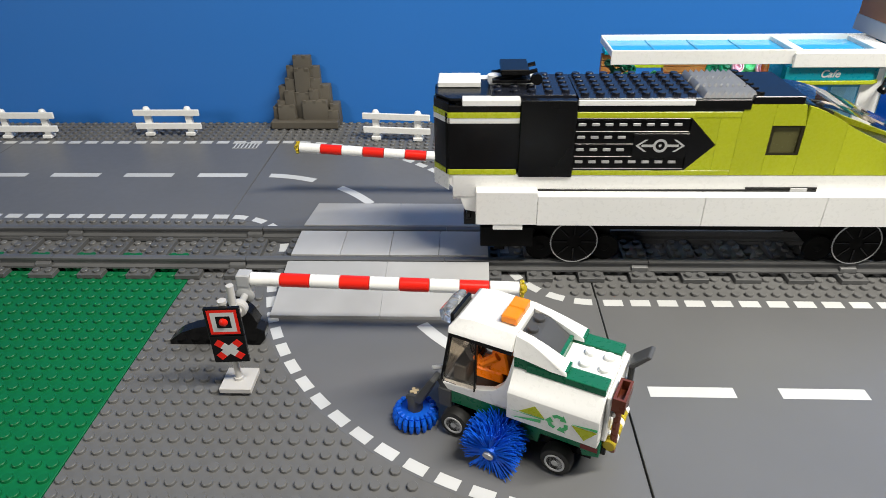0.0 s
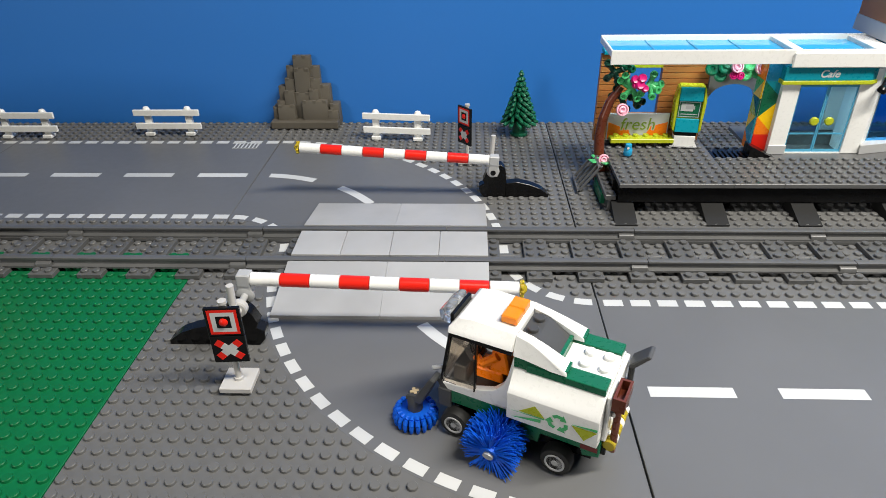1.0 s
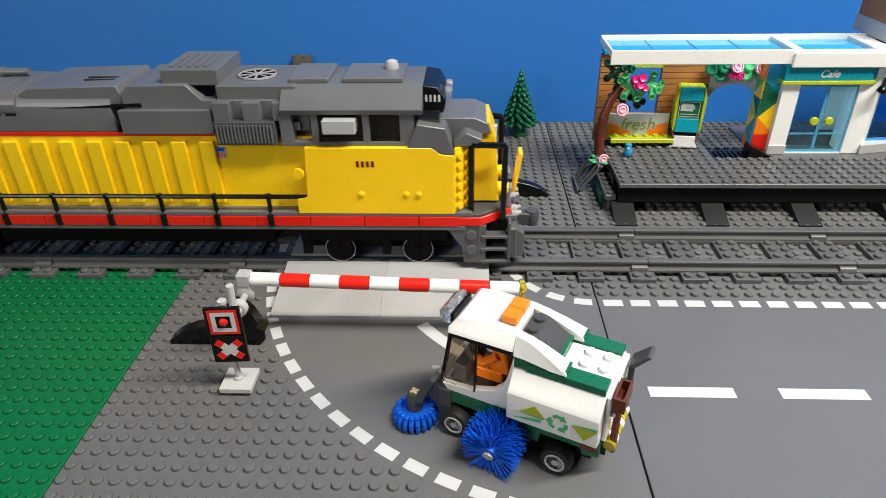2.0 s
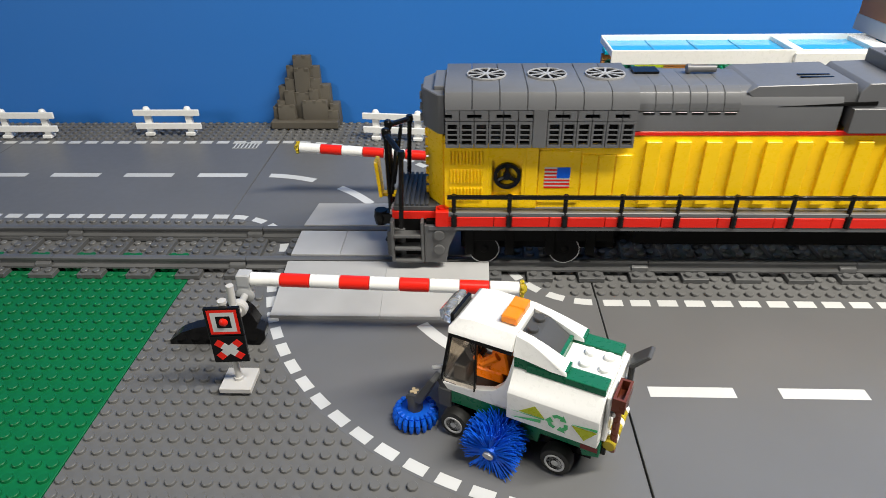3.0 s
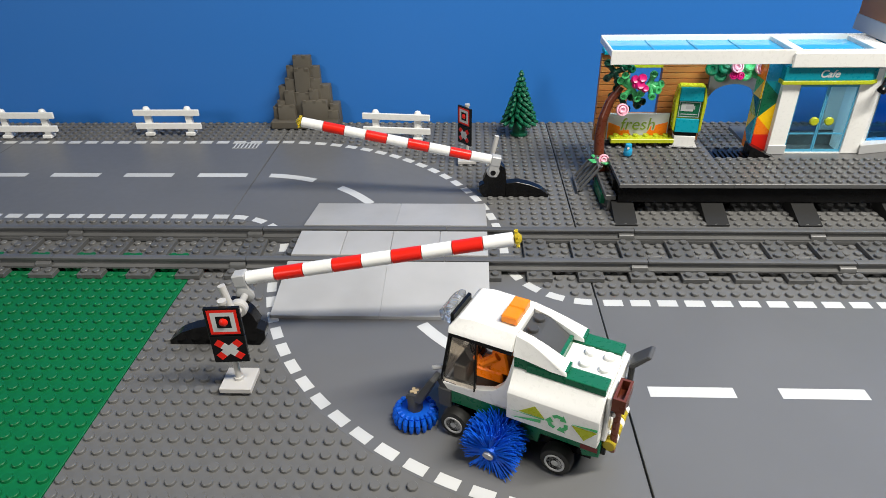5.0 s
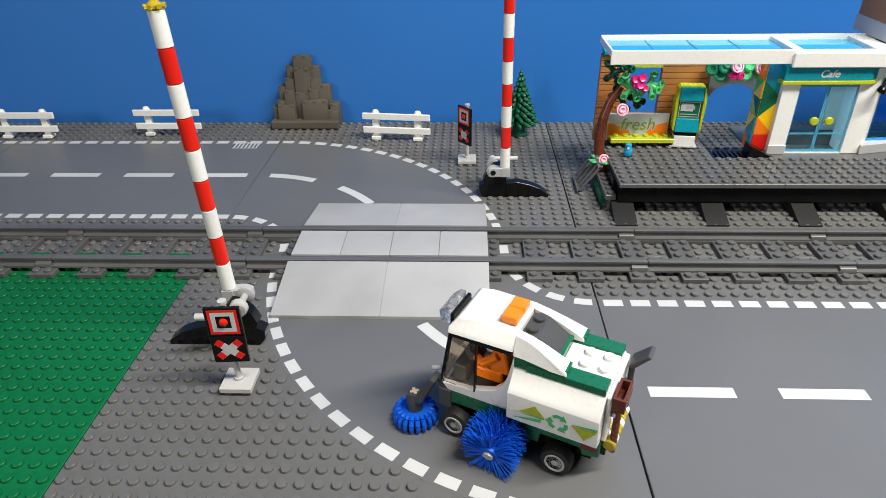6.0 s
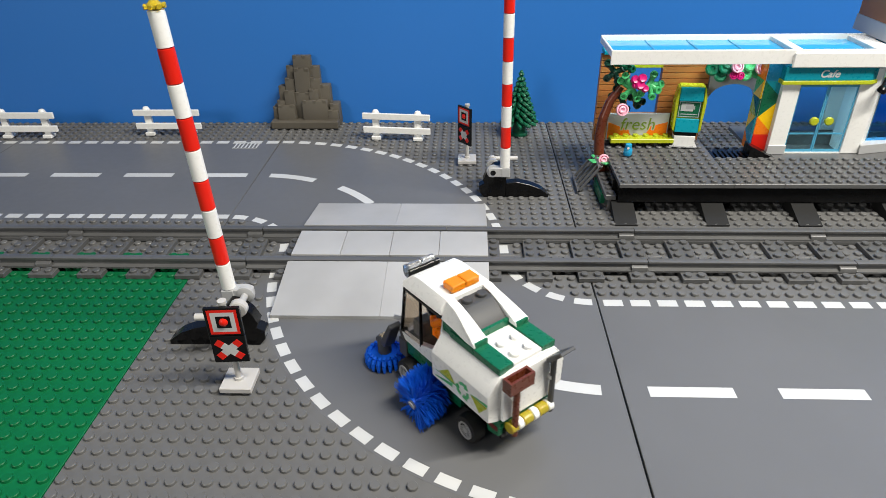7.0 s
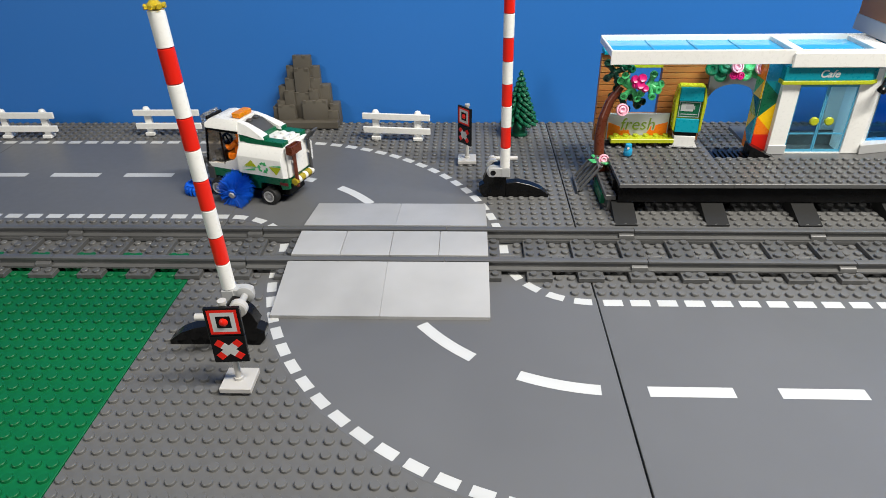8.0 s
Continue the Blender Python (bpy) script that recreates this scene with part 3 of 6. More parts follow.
    part("console", bm, M_DGREY, ob, "dark grey dashboard")
    bm = BM()
    n = 20
    for k in range(n):
        a0, a1 = 2 * math.pi * k / n, 2 * math.pi * (k + 1) / n
        prism(bm, [(q * math.cos(a), q * math.sin(a)) for q, a in ((0.48, a0), (0.66, a0), (0.66, a1), (0.48, a1))], "z", -0.07, 0.07)
    rod(bm, (-0.5, 0, 0), (0.5, 0, 0), 0.08, seg=6)
    turned(bm, Matrix.Translation((2.62, 0.2, 5.2)) @ Matrix.Rotation(radians(-62), 4, "Y"))
    part("steering_wheel", bm, M_BLACK, ob)
    bm = BM()
    box(bm, -3.0, -0.2, 1.05, 1.9, 6.0, 6.7)
    box(bm, -3.0, -0.2, -1.9, -1.05, 6.0, 6.7)
    box(bm, -2.4, -0.2, -1.0, 1.0, 6.0, 6.7)
    part("engine_cover", bm, M_DGREEN, ob)
    bm = BM()
    prism(bm, [(-0.14, 6.7), (-0.14, 7.5), (-1.05, 7.5), (-2.35, 6.6), (-2.35, 6.4)], "y", -1.0, 1.0, 0.03)
    studs(bm, (-0.62,), (-0.5, 0.5), 7.5, 14)
    part("engine_slope", bm, M_DGREY, ob, "dark grey studded slope")
    bm = BM()
    box(bm, 0.1, 1.0, -0.98, -0.015, 7.82, 8.28, 0.06)
    box(bm, 0.1, 1.0, 0.015, 0.98, 7.82, 8.28, 0.06)
    part("beacon", bm, M_TORANGE, ob, "clear orange beacon bar on the roof")
    # lamps over the windscreen
    bm = BM()
    box(bm, 3.45, 3.66, -0.7, 1.5, 7.0, 7.85, 0.03)
    bar = part("lamp_bar", bm, M_BLACK, ob)
    for y in (-0.05, 0.95):
        bm = BM()
        prism(bm, [(3.68, 7.0), (4.3, 7.15), (4.4, 7.75), (3.95, 8.1), (3.68, 8.1)], "y", y - 0.47, y + 0.47, 0.05)
        part("headlamp", bm, M_CLEAR, bar, "clear lamp lens")
    bm = BM()
    rod(bm, (3.95, 1.7, 4.2), (4.5, 2.15, 4.25), 0.13, seg=8)
    part("mirror_pin", bm, M_LGREY, ob)
    # side brushes
    rnd = random.Random(3)
    for s in (-1, 1):
        bm = BM()
        rod(bm, (0.25, s * 1.6, 1.85), (0.25, s * 4.0, 1.13), 0.3, seg=14)
        hub = part("brush_hub", bm, M_LGREY, ob)
        bm = BM()
        rod(bm, (0.25, s * 2.2, 1.67), (0.25, s * 3.85, 1.18), 0.55, seg=12)
        for k in range(900):
            a, t = rnd.uniform(0, 2 * math.pi), rnd.uniform(0, 1)
            y = 2.25 + 1.6 * t
            r = 1.68 * rnd.uniform(0.88, 1.04)
            out = rnd.uniform(-0.15, 0.3) * t + 0.12
            a2 = a + rnd.uniform(-0.12, 0.12)
            z0 = 1.66 - 0.48 * t
            p = (0.25 + 0.5 * math.cos(a), s * y, z0 + 0.5 * math.sin(a))
            q = (0.25 + r * math.cos(a2), s * (y + out), max(z0 + r * math.sin(a2), 0.06))
            rod(bm, p, q, 0.06, 0.022, seg=4)
        tagged(part("bristles", bm, M_BLUE, hub, "stiff bright blue bristles"), kind="stuff")
    # front disc brush on its arm
    bm = BM()
    prism(bm, [(6.0, 1.72), (6.0, 2.05), (5.75, 2.2), (5.3, 2.25), (4.35, 3.95), (4.05, 3.8), (5.0, 1.72)], "y", 1.9, 2.75, 0.06)
    box(bm, 3.4, 4.2, 1.3, 2.1, 1.6, 2.9, 0.05)
    prism(bm, [(3.9, 2.6), (4.35, 3.3), (4.1, 3.5), (3.6, 2.9)], "y", 1.4, 2.0, 0.04)
    arm = part("brush_arm", bm, M_DGREY, ob, "dark grey arm of the front brush")
    bm = BM()
    lathe(bm, [(0.42, 0.7), (0.45, 1.0), (0.45, 1.95), (0.38, 2.12)], (5.6, 2.35, 0), (0, 0, 1), 16)
    part("axle_bush", bm, M_DGREY, arm)
    bm = BM()
    for s in (0, 1):
        q = Matrix.Translation((5.6, 2.35, 0)) @ Matrix.Rotation(radians(45 + 90 * s), 4, "Z")
        t = BM()
        box(t, -0.26, 0.26, -0.09, 0.09, 2.1, 2.26 + 0.004 * s)
        turned(t, q)
        me = bpy.data.meshes.new("tmp")
        t.to_mesh(me)
        t.free()
        bm.from_mesh(me)
        bpy.data.meshes.remove(me)
    part("axle_end", bm, plastic("tan_plastic", (0.55, 0.42, 0.24, 1), 0.3), arm)
    bm = BM()
    lathe(bm, [(0.9, 0.25), (0.98, 0.35), (0.98, 0.8), (0.86, 0.92)], (5.6, 2.35, 0), (0, 0, 1), 28)
    disc = part("disc_brush", bm, M_BLUE, ob, "bright blue toothed disc brush")
    for k in range(20):
        bm = BM()
        a = k * math.pi / 10
        c, s = math.cos(a), math.sin(a)
        path = ((0.85, 0.95, 0.12), (1.08, 0.9, 0.145), (1.22, 0.62, 0.145), (1.25, 0.32, 0.125), (1.2, 0.06, 0.09))
        for (r0, z0, w0), (r1, z1, w1) in zip(path, path[1:]):
            rod(bm, (5.6 + r0 * c, 2.35 + r0 * s, z0), (5.6 + r1 * c, 2.35 + r1 * s, z1), w0, w1, seg=8)
        part("tooth", bm, M_BLUE, disc)
    # tail
    bm = BM()
    box(bm, -5.3, -5.06, -1.9, 1.9, 2.9, 5.9, 0.06)
    part("tailgate", bm, M_WHITE, ob)
    for k, (y0, y1) in enumerate(((-1.55, -1.15), (-1.13, -0.45), (-0.43, -0.03), (-0.01, 0.67), (0.69, 1.09), (1.11, 1.6))):
        bm = BM()
        lathe(bm, [(0.3, 0), (0.36, 0.05), (0.36, y1 - y0 - 0.05), (0.3, y1 - y0)], (-5.45, y0, 2.4), (0, 1, 0), 16)
        part("tail_lamp", bm, M_TYEL if k % 2 else M_WHITE, ob, "yellow tail lamp" if k % 2 else "white lamp collar")
    bm = BM()
    box(bm, -5.35, -4.9, -1.7, 1.7, 1.75, 2.2, 0.04)
    part("bumper", bm, M_BLACK, ob)
    for s in (-1, 1):
        bm = BM()
        box(bm, -5.0, -4.1, s * 1.99 - 0.012, s * 1.99 + 0.012, 2.05, 2.35)
        part("side_marker", bm, M_DRED, ob)
    # broom and shovel clipped to the tail
    bm = BM()
    box(bm, -5.62, -5.3, 1.1, 1.45, 4.3, 4.6, 0.04)
    box(bm, -5.62, -5.3, -1.6, -1.25, 4.3, 4.6, 0.04)
    part("clip", bm, M_WHITE, ob)
    bm = BM()
    rod(bm, (-5.6, 1.28, 1.9), (-5.6, 1.28, 5.6), 0.19, seg=10)
    for x0, x1, y0, y1, z0, z1 in ((-6.0, -5.36, 0.45, 2.1, 5.35, 5.55), (-6.0, -5.86, 0.45, 2.1, 5.55, 6.15), (-5.5, -5.36, 0.45, 2.1, 5.55, 6.15), (-5.86, -5.5, 0.45, 0.6, 5.55, 6.15), (-5.86, -5.5, 1.95, 2.1, 5.55, 6.15)):
        box(bm, x0, x1, y0, y1, z0, z1)
    part("broom", bm, M_BROWN, ob, "reddish brown toy broom clipped upright")
    bm = BM()
    rod(bm, (-5.55, -1.42, 2.0), (-5.55, -1.42, 5.9), 0.16, seg=10)
    prism(bm, [(-5.4, 5.75), (-5.45, 5.95), (-6.3, 6.8), (-6.5, 6.72), (-5.75, 5.8)], "y", -1.95, -0.9, 0.04)
    part("shovel", bm, M_DGREY, ob, "dark grey toy shovel clipped upright")
    # prints on both flanks
    for s in (-1, 1):
        def flank(poly, mat, nm):
            b2 = BM()
            prism(b2, poly, "y", s * 2.765, s * 2.779)
            part(nm, b2, mat, ob)
        flank([(-0.5, 3.42), (-2.1, 3.62), (-2.1, 3.85)], M_LEAF, "print")
        flank([(-0.9, 3.95), (-2.3, 4.0), (-1.75, 4.62)], M_LIME, "print")
        flank([(-0.5, 3.86), (-2.3, 3.9), (-2.3, 3.98)], M_LEAF, "print")
        flank([(-3.7, 4.25), (-5.0, 4.45), (-5.0, 4.28)], M_LEAF, "print")
        flank([(-3.7, 4.2), (-5.0, 4.22), (-4.4, 3.45)], M_LIME, "print")
        for k in range(3):
            b2 = BM()
            a0 = 90 + 120 * k
            c = [(-3.0 + r * math.cos(radians(a0 + d)), 4.02 + 0.95 * r * math.sin(radians(a0 + d)))
                 for r, d in ((0.52, -38), (0.58, -8), (0.56, 22), (0.7, 22), (0.5, 62), (0.22, 22), (0.36, 22), (0.36, -8), (0.32, -38))]
            prism(b2, c, "y", s * 2.765, s * 2.779)
            part("recycling_arrow", b2, M_LEAF, ob)
    return ob


SWEEPER = sweeper()


def seated_figure():
    """A toy figure as one plain shape."""
    bm = BM()
    prism(bm, [(0.45, 4.0), (1.7, 4.0), (1.55, 5.5), (0.75, 5.5)], "y", -0.72, 0.72, 0.1)
    box(bm, 0.9, 2.6, -0.7, 0.7, 3.25, 4.0, 0.1)
    for s in (-1, 1):
        rod(bm, (1.15, s * 0.8, 5.3), (2.0, s * 0.95, 4.6), 0.26, seg=8)
        rod(bm, (2.0, s * 0.95, 4.6), (2.5, s * 0.6, 4.7), 0.22, seg=8)
    lathe(bm, [(0.42, 0), (0.5, 0.1), (0.52, 0.8), (0.6, 0.85), (0.6, 1.15), (0.3, 1.35)], (1.15, 0, 5.55), (0, 0, 1), 16)
    ob = part("toy_figure", bm, M_ORANGE)
    ob.matrix_basis = SWEEP_POSE
    return tagged(ob, "plain orange toy figure seated in the sweeper's cab", "toy figure")


FIGURE = seated_figure()


M_DGREY2 = plastic("dark_bluish_grey_plastic", (0.128, 0.131, 0.138, 1), 0.34, wear=0.12)


# ---- lime express locomotive: side faces at y = -3 and 3, long axis x ----
def wheel_set(ob, xs, r, y, rim):
    made = []
    for x in xs:
        for s in (-1, 1):
            bm = BM()
            lathe(bm, [(r * 0.9, 0), (r, 0.05), (r, 0.3), (r * 0.94, 0.36), (r * 0.9, 0.3), (r * 0.3, 0.26), (r * 0.2, 0.36), (0.05, 0.38)], (0, 0, 0), (0, s, 0), 32)
            w = part("wheel", bm, M_UNDER, ob, "black spoked railway wheel")
            spoke = mesh_of("spoke", rod(BM(), (0.3 * r, s * 0.3, 0), (0.9 * r, s * 0.3, 0), 0.09, seg=5), M_BLACK)
            for k in range(8 if r > 1.5 else 0):
                shared("spoke", spoke, w, pose(0, 0, 0, 0, 45 * k, 0))
            w.matrix_basis = P(x, s * (y - 0.36), 1.21 + r)
            made.append((w, x, s * (y - 0.36), 1.21 + r))
            if rim:
                bm = BM()
                n = 32
                for k in range(n):
                    a0, a1 = 2 * math.pi * k / n, 2 * math.pi * (k + 1) / n
                    c = [(q * math.cos(a), q * math.sin(a)) for q, a in ((0.945 * r, a0), (0.98 * r, a0), (0.98 * r, a1), (0.945 * r, a1))]
                    prism(bm, c, "y", s * 0.30, s * 0.385)
                # light grey ring paints the arc of light on the black wheel's edge
                part("rim_line", bm, M_LGREY, w)
    return made


def flank_box(ob, nm, mat, x0, x1, z0, z1, y=3.0, d=0.2, label=""):
    """The same panel on both flanks."""
    for s in (-1, 1):
        bm = BM()
        ya, yb = sorted((s * y, s * (y - d)))
        box(bm, x0, x1, ya, yb, z0, z1, 0.03)
        part(nm, bm, mat, ob, label)


def express():
    ob = thing("express_locomotive", P(0, 0, 0), "lime, white and black toy express locomotive on the track", "locomotive")
    # core and underframe
    bm = BM()
    box(bm, 21.3, 46.0, -2.65, 2.65, 7.0, 12.6)
    prism(bm, [(46.0, 7.0), (58.0, 7.0), (56.0, 9.2), (51.0, 10.7), (48.0, 12.0), (46.0, 12.6)], "y", -2.6, 2.6)
    box(bm, 21.5, 44.5, -2.6, 2.6, 12.5, 14.0)
    part("core", bm, M_BLACK, ob)
    bm = BM()
    box(bm, 23.5, 60.0, -2.4, 2.4, 3.9, 5.3)
    box(bm, 27.6, 33.4, -1.9, 1.9, 2.2, 4.2)
    box(bm, 48.8, 54.6, -1.9, 1.9, 2.2, 4.2)
    box(bm, 23.3, 27.3, -3.4, 3.4, 2.9, 4.6, 0.05)
    box(bm, 24.4, 25.2, -2.7, 2.7, 2.2, 3.2, 0.05)
    part("underframe", bm, M_UNDER, ob)
    spoked = wheel_set(ob, (30.5, 51.8), 1.85, 2.9, True)
    wheel_set(ob, (28.0, 33.0, 49.3, 54.3), 1.1, 2.5, False)
    for x in (22.6, 59.5):
        bm = BM()
        lathe(bm, [(0.75, 0), (0.8, 0.12), (0.75, 0.35), (0.3, 0.4)], (x, -1.6, 5.2), (-1 if x < 40 else 1, 0, 0), 16)
        lathe(bm, [(0.75, 0), (0.8, 0.12), (0.75, 0.35), (0.3, 0.4)], (x, 1.6, 5.2), (-1 if x < 40 else 1, 0, 0), 16)
        box(bm, x - 0.6, x + 1.2, -0.5, 0.5, 3.2, 4.4, 0.08)
        part("coupling", bm, M_BLACK, ob)
    # white lower body and skirt
    bm = BM()
    prism(bm, [(-3, 8.75), (3, 8.75), (3, 7.0), (2.7, 6.6), (-2.7, 6.6), (-3, 7.0)], "x", 21.2, 60.5, 0.04)
    part("lower_body", bm, M_WHITE, ob, "white lower body")
    for x0, x1, z0 in ((22.9, 27.4, 5.1), (27.4, 39.4, 5.05), (39.4, 48.0, 5.05), (48.0, 60.5, 5.05)):
        flank_box(ob, "skirt_panel", M_WHITE, x0 + 0.015, x1 - 0.015, z0, 7.45 if x0 > 25 else 7.75, 3.95, 1.2)
    flank_box(ob, "step", M_WHITE, 24.2, 26.4, 4.65, 5.1, 3.9, 1.0)
    # raised black strips stand in for the darkness of a groove
    flank_box(ob, "groove", M_BLACK, 26.6, 47.5, 7.3, 7.62, 3.06, 0.2)
    flank_box(ob, "groove", M_BLACK, 42.4, 47.5, 7.62, 7.8, 3.06, 0.2)
    flank_box(ob, "coupling_rod", M_LGREY, 45.6, 46.8, 7.46, 7.74, 3.1, 0.2)
    bm = BM()
    prism(bm, [(20.9, 8.75), (20.9, 8.0), (21.6, 7.2), (22.1, 5.8), (23.0, 5.6), (23.0, 8.7)], "y", -2.9, 2.9, 0.05)
    part("tail_skirt", bm, M_WHITE, ob)
    # tail: black wrap with lime and white lines
    flank_box(ob, "tail_panel", M_BLACK, 20.95, 25.95, 9.15, 12.62, 3.0, 0.4)
    bm = BM()
    box(bm, 20.7, 21.3, -2.9, 2.9, 8.75, 13.4, 0.05)
    part("tail_wall", bm, M_BLACK, ob)
    # angled end panels either side of the gangway, with their lines
    for nm, mat, z0, z1, e in (("end_skirt", M_WHITE, 7.5, 8.74, 0.06), ("lime_line", M_LIME, 8.75, 9.15, 0.04), ("end_panel", M_BLACK, 9.16, 12.61, 0.0), ("white_line", M_WHITE, 12.62, 13.01, 0.02),
                           ("lime_line", M_LIME, 13.02, 13.42, 0.04), ("roof_edge", M_BLACK, 13.43, 14.05, 0.0)):
        for s in (-1, 1):
            bm = BM()
            plan = [(20.93, s * (3.0 + e)), (19.85 - e, s * (1.5 + e)), (19.85 - e, s * 1.05), (20.93, s * 1.05)]
            prism(bm, plan, "z", z0, z1, 0.02)
            part(nm, bm, mat, ob)
    flank_box(ob, "white_line", M_WHITE, 21.0, 25.9, 12.62, 13.02, 3.02, 0.3)
    flank_box(ob, "lime_line", M_LIME, 20.9, 25.9, 13.02, 13.42, 3.04, 0.3)
    flank_box(ob, "lime_line", M_LIME, 20.9, 25.8, 8.75, 9.15, 3.04, 0.3)
    flank_box(ob, "roof_edge", M_BLACK, 20.9, 25.9, 13.42, 13.85, 3.0, 0.4)
    flank_box(ob, "roof_tile", M_WHITE, 21.9, 25.9, 13.88, 14.32, 3.05, 1.0)
    flank_box(ob, "bay", M_BLACK, 25.95, 29.8, 8.6, 14.28, 3.12, 0.6, "glossy black equipment bay")
    # grille with slots, and the printed board
    flank_box(ob, "grille_back", M_BLACK, 29.82, 37.7, 9.1, 13.0, 2.9, 0.2)
    for k in range(5):
        flank_box(ob, "grille_bar", M_BLACK, 29.82, 37.6, 9.12 + 0.93 * k, 9.28 + 0.93 * k, 3.05, 0.2)
    # light grey pieces give the black slots their highlights by colour
    for row, xs in ((0, range(8)), (1, range(4)), (2, range(4)), (3, range(8))):
        for i in xs:
            x = 30.25 + 0.94 * i
            flank_box(ob, "slot", M_MGREY, x - 0.27, x + 0.27, 9.62 + 0.93 * row, 9.84 + 0.93 * row, 2.98, 0.1)
    flank_box(ob, "badge_board", M_BLACK, 33.9, 37.7, 10.12, 11.9, 3.05, 0.15)
    for s in (-1, 1):
        bm = BM()
        n = 24
        for r0, r1 in ((0.0, 0.1), (0.32, 0.5)):
            for k in range(n):
                a0, a1 = 2 * math.pi * k / n, 2 * math.pi * (k + 1) / n
                prism(bm, [(35.8 + q * math.cos(a), 11.0 + q * math.sin(a)) for q, a in ((r0 + 0.001, a0), (r1, a0), (r1, a1), (r0 + 0.001, a1))], "y", s * 3.052, s * 3.065)
        for d in (-1, 1):
            prism(bm, [(35.8 + d * 0.48, 10.91), (35.8 + d * 1.3, 10.91), (35.8 + d * 1.3, 11.09), (35.8 + d * 0.48, 11.09)], "y", s * 3.052, s * 3.065)
            for e in (-1, 1):
                prism(bm, [(35.8 + d * 1.5, 11.0), (35.8 + d * 0.9, 11.0 + e * 0.45), (35.8 + d * 1.1, 11.0 + e * 0.45), (35.8 + d * 1.72, 11.0)], "y", s * 3.053, s * 3.066)
        part("badge", bm, M_LGREY, ob, "pale round badge between two arrows")
        bm = BM()
        prism(bm, [(37.7, 9.1), (39.6, 11.05), (37.7, 13.0)], "y", s * 2.85, s * 3.03)
        part("arrow_panel", bm, M_BLACK, ob)
    flank_box(ob, "lime_line", M_LIME, 29.82, 41.0, 13.02, 13.46, 3.04, 0.3)
    flank_box(ob, "lime_line", M_LIME, 29.8, 41.0, 8.72, 9.1, 3.04, 0.3)
    # lime flank with cab window
    for s in (-1, 1):
        for nm, poly in (("flank", [(37.72, 13.01), (37.72, 12.98), (39.62, 11.05), (39.62, 13.01)]), ("flank", [(37.72, 9.12), (39.62, 9.12), (39.62, 11.05)]),
                         ("flank", [(39.64, 9.12), (41.0, 9.12), (41.0, 13.01), (39.64, 13.01)]),
                         ("flank", [(41.02, 8.74), (43.2, 8.74), (43.2, 13.95), (41.02, 13.95)]),
                         ("flank", [(43.22, 12.45), (45.45, 12.45), (45.2, 13.9), (44.7, 13.95), (43.22, 13.95)]), ("flank", [(43.22, 8.74), (45.45, 8.74), (45.45, 10.25), (43.22, 10.25)]),
                         ("flank", [(45.47, 8.74), (48.3, 8.74), (48.3, 12.55), (47.5, 12.97), (46.8, 13.33), (46.1, 13.62), (45.47, 13.8)]),
                         ("nose_side", [(48.32, 8.74), (60.0, 8.74), (58.5, 9.0), (55.0, 9.75), (51.2, 11.1), (49.1, 12.08), (48.32, 12.52)])):
            bm = BM()
            prism(bm, poly, "y", s * 2.7, s * 3.02)
            part(nm, bm, M_LIME, ob)
        # no glass here: the interior's dimness is put into an opaque olive panel
        bm = BM()
        box(bm, 43.22, 45.45, min(s * 2.7, s * 2.85), max(s * 2.7, s * 2.85), 10.25, 12.45)
        g = part("cab_window", bm, M_OLIVE, ob, "opaque olive panel in place of the dim cab interior")
        bm = BM()
        for x0, x1, z0, z1 in ((43.2, 43.42, 10.25, 12.45), (45.25, 45.47, 10.25, 12.45), (43.2, 45.47, 12.3, 12.5), (43.2, 45.47, 10.2, 10.42)):
            box(bm, x0, x1, min(s * 2.8, s * 2.98), max(s * 2.8, s * 2.98), z0, z1)
        part("window_frame", bm, plastic("dark_olive_plastic", (0.022, 0.019, 0.008, 1), 0.3), g)
    # roof
    bm = BM()
    box(bm, 21.2, 26.0, -2.5, 2.5, 13.95, 14.25, 0.04)
    prism(bm, [(20.0, 1.4), (20.0, -1.4), (21.0, -2.6), (23.8, -2.6), (23.8, 2.6), (21.0, 2.6)], "z", 14.06, 14.28, 0.06)
    part("tail_roof", bm, M_BLACK, ob)
    bm = BM()
    box(bm, 20.1, 23.2, -0.1, 2.3, 14.3, 14.7, 0.05)
    box(bm, 23.8, 27.2, 0.2, 1.4, 14.4, 14.9, 0.05)
    lathe(bm, [(0.5, 0), (0.5, 0.5)], (24.2, 0.4, 14.6), (0, 0, 1), 16)
    part("tail_cap", bm, M_WHITE, ob)
    for x0, x1 in ((23.9, 29.8), (29.85, 38.2)):
        bm = BM()
        box(bm, x0, x1, -2.95 if x0 > 29 else -2.2, 2.95, 14.05, 14.4, 0.03)
        n = int(x1 - x0)
        studs(bm, [x0 + 0.5 + i * (x1 - x0) / n for i in range(n)], (-2.2, -1.2, -0.2, 0.8, 1.8, 2.6) if x0 > 29 else (-1.5, -0.5, 0.5, 1.5, 2.5), 14.4, 10)
        # blue reflection on the black roof is mixed into its base colour
        part("roof_plate", bm, plastic("black_with_painted_sheen", (0.012, 0.014, 0.022, 1), 0.2), ob, "black studded roof plate")
    flank_box(ob, "roof_tile", M_WHITE, 29.85, 37.7, 13.9, 14.3, 3.08, 0.4)
    flank_box(ob, "roof_edge", M_BLACK, 29.85, 41.1, 13.46, 13.9, 3.03, 0.4)
    flank_box(ob, "roof_edge", M_BLACK, 37.7, 41.5, 13.6, 14.3, 3.06, 0.5)
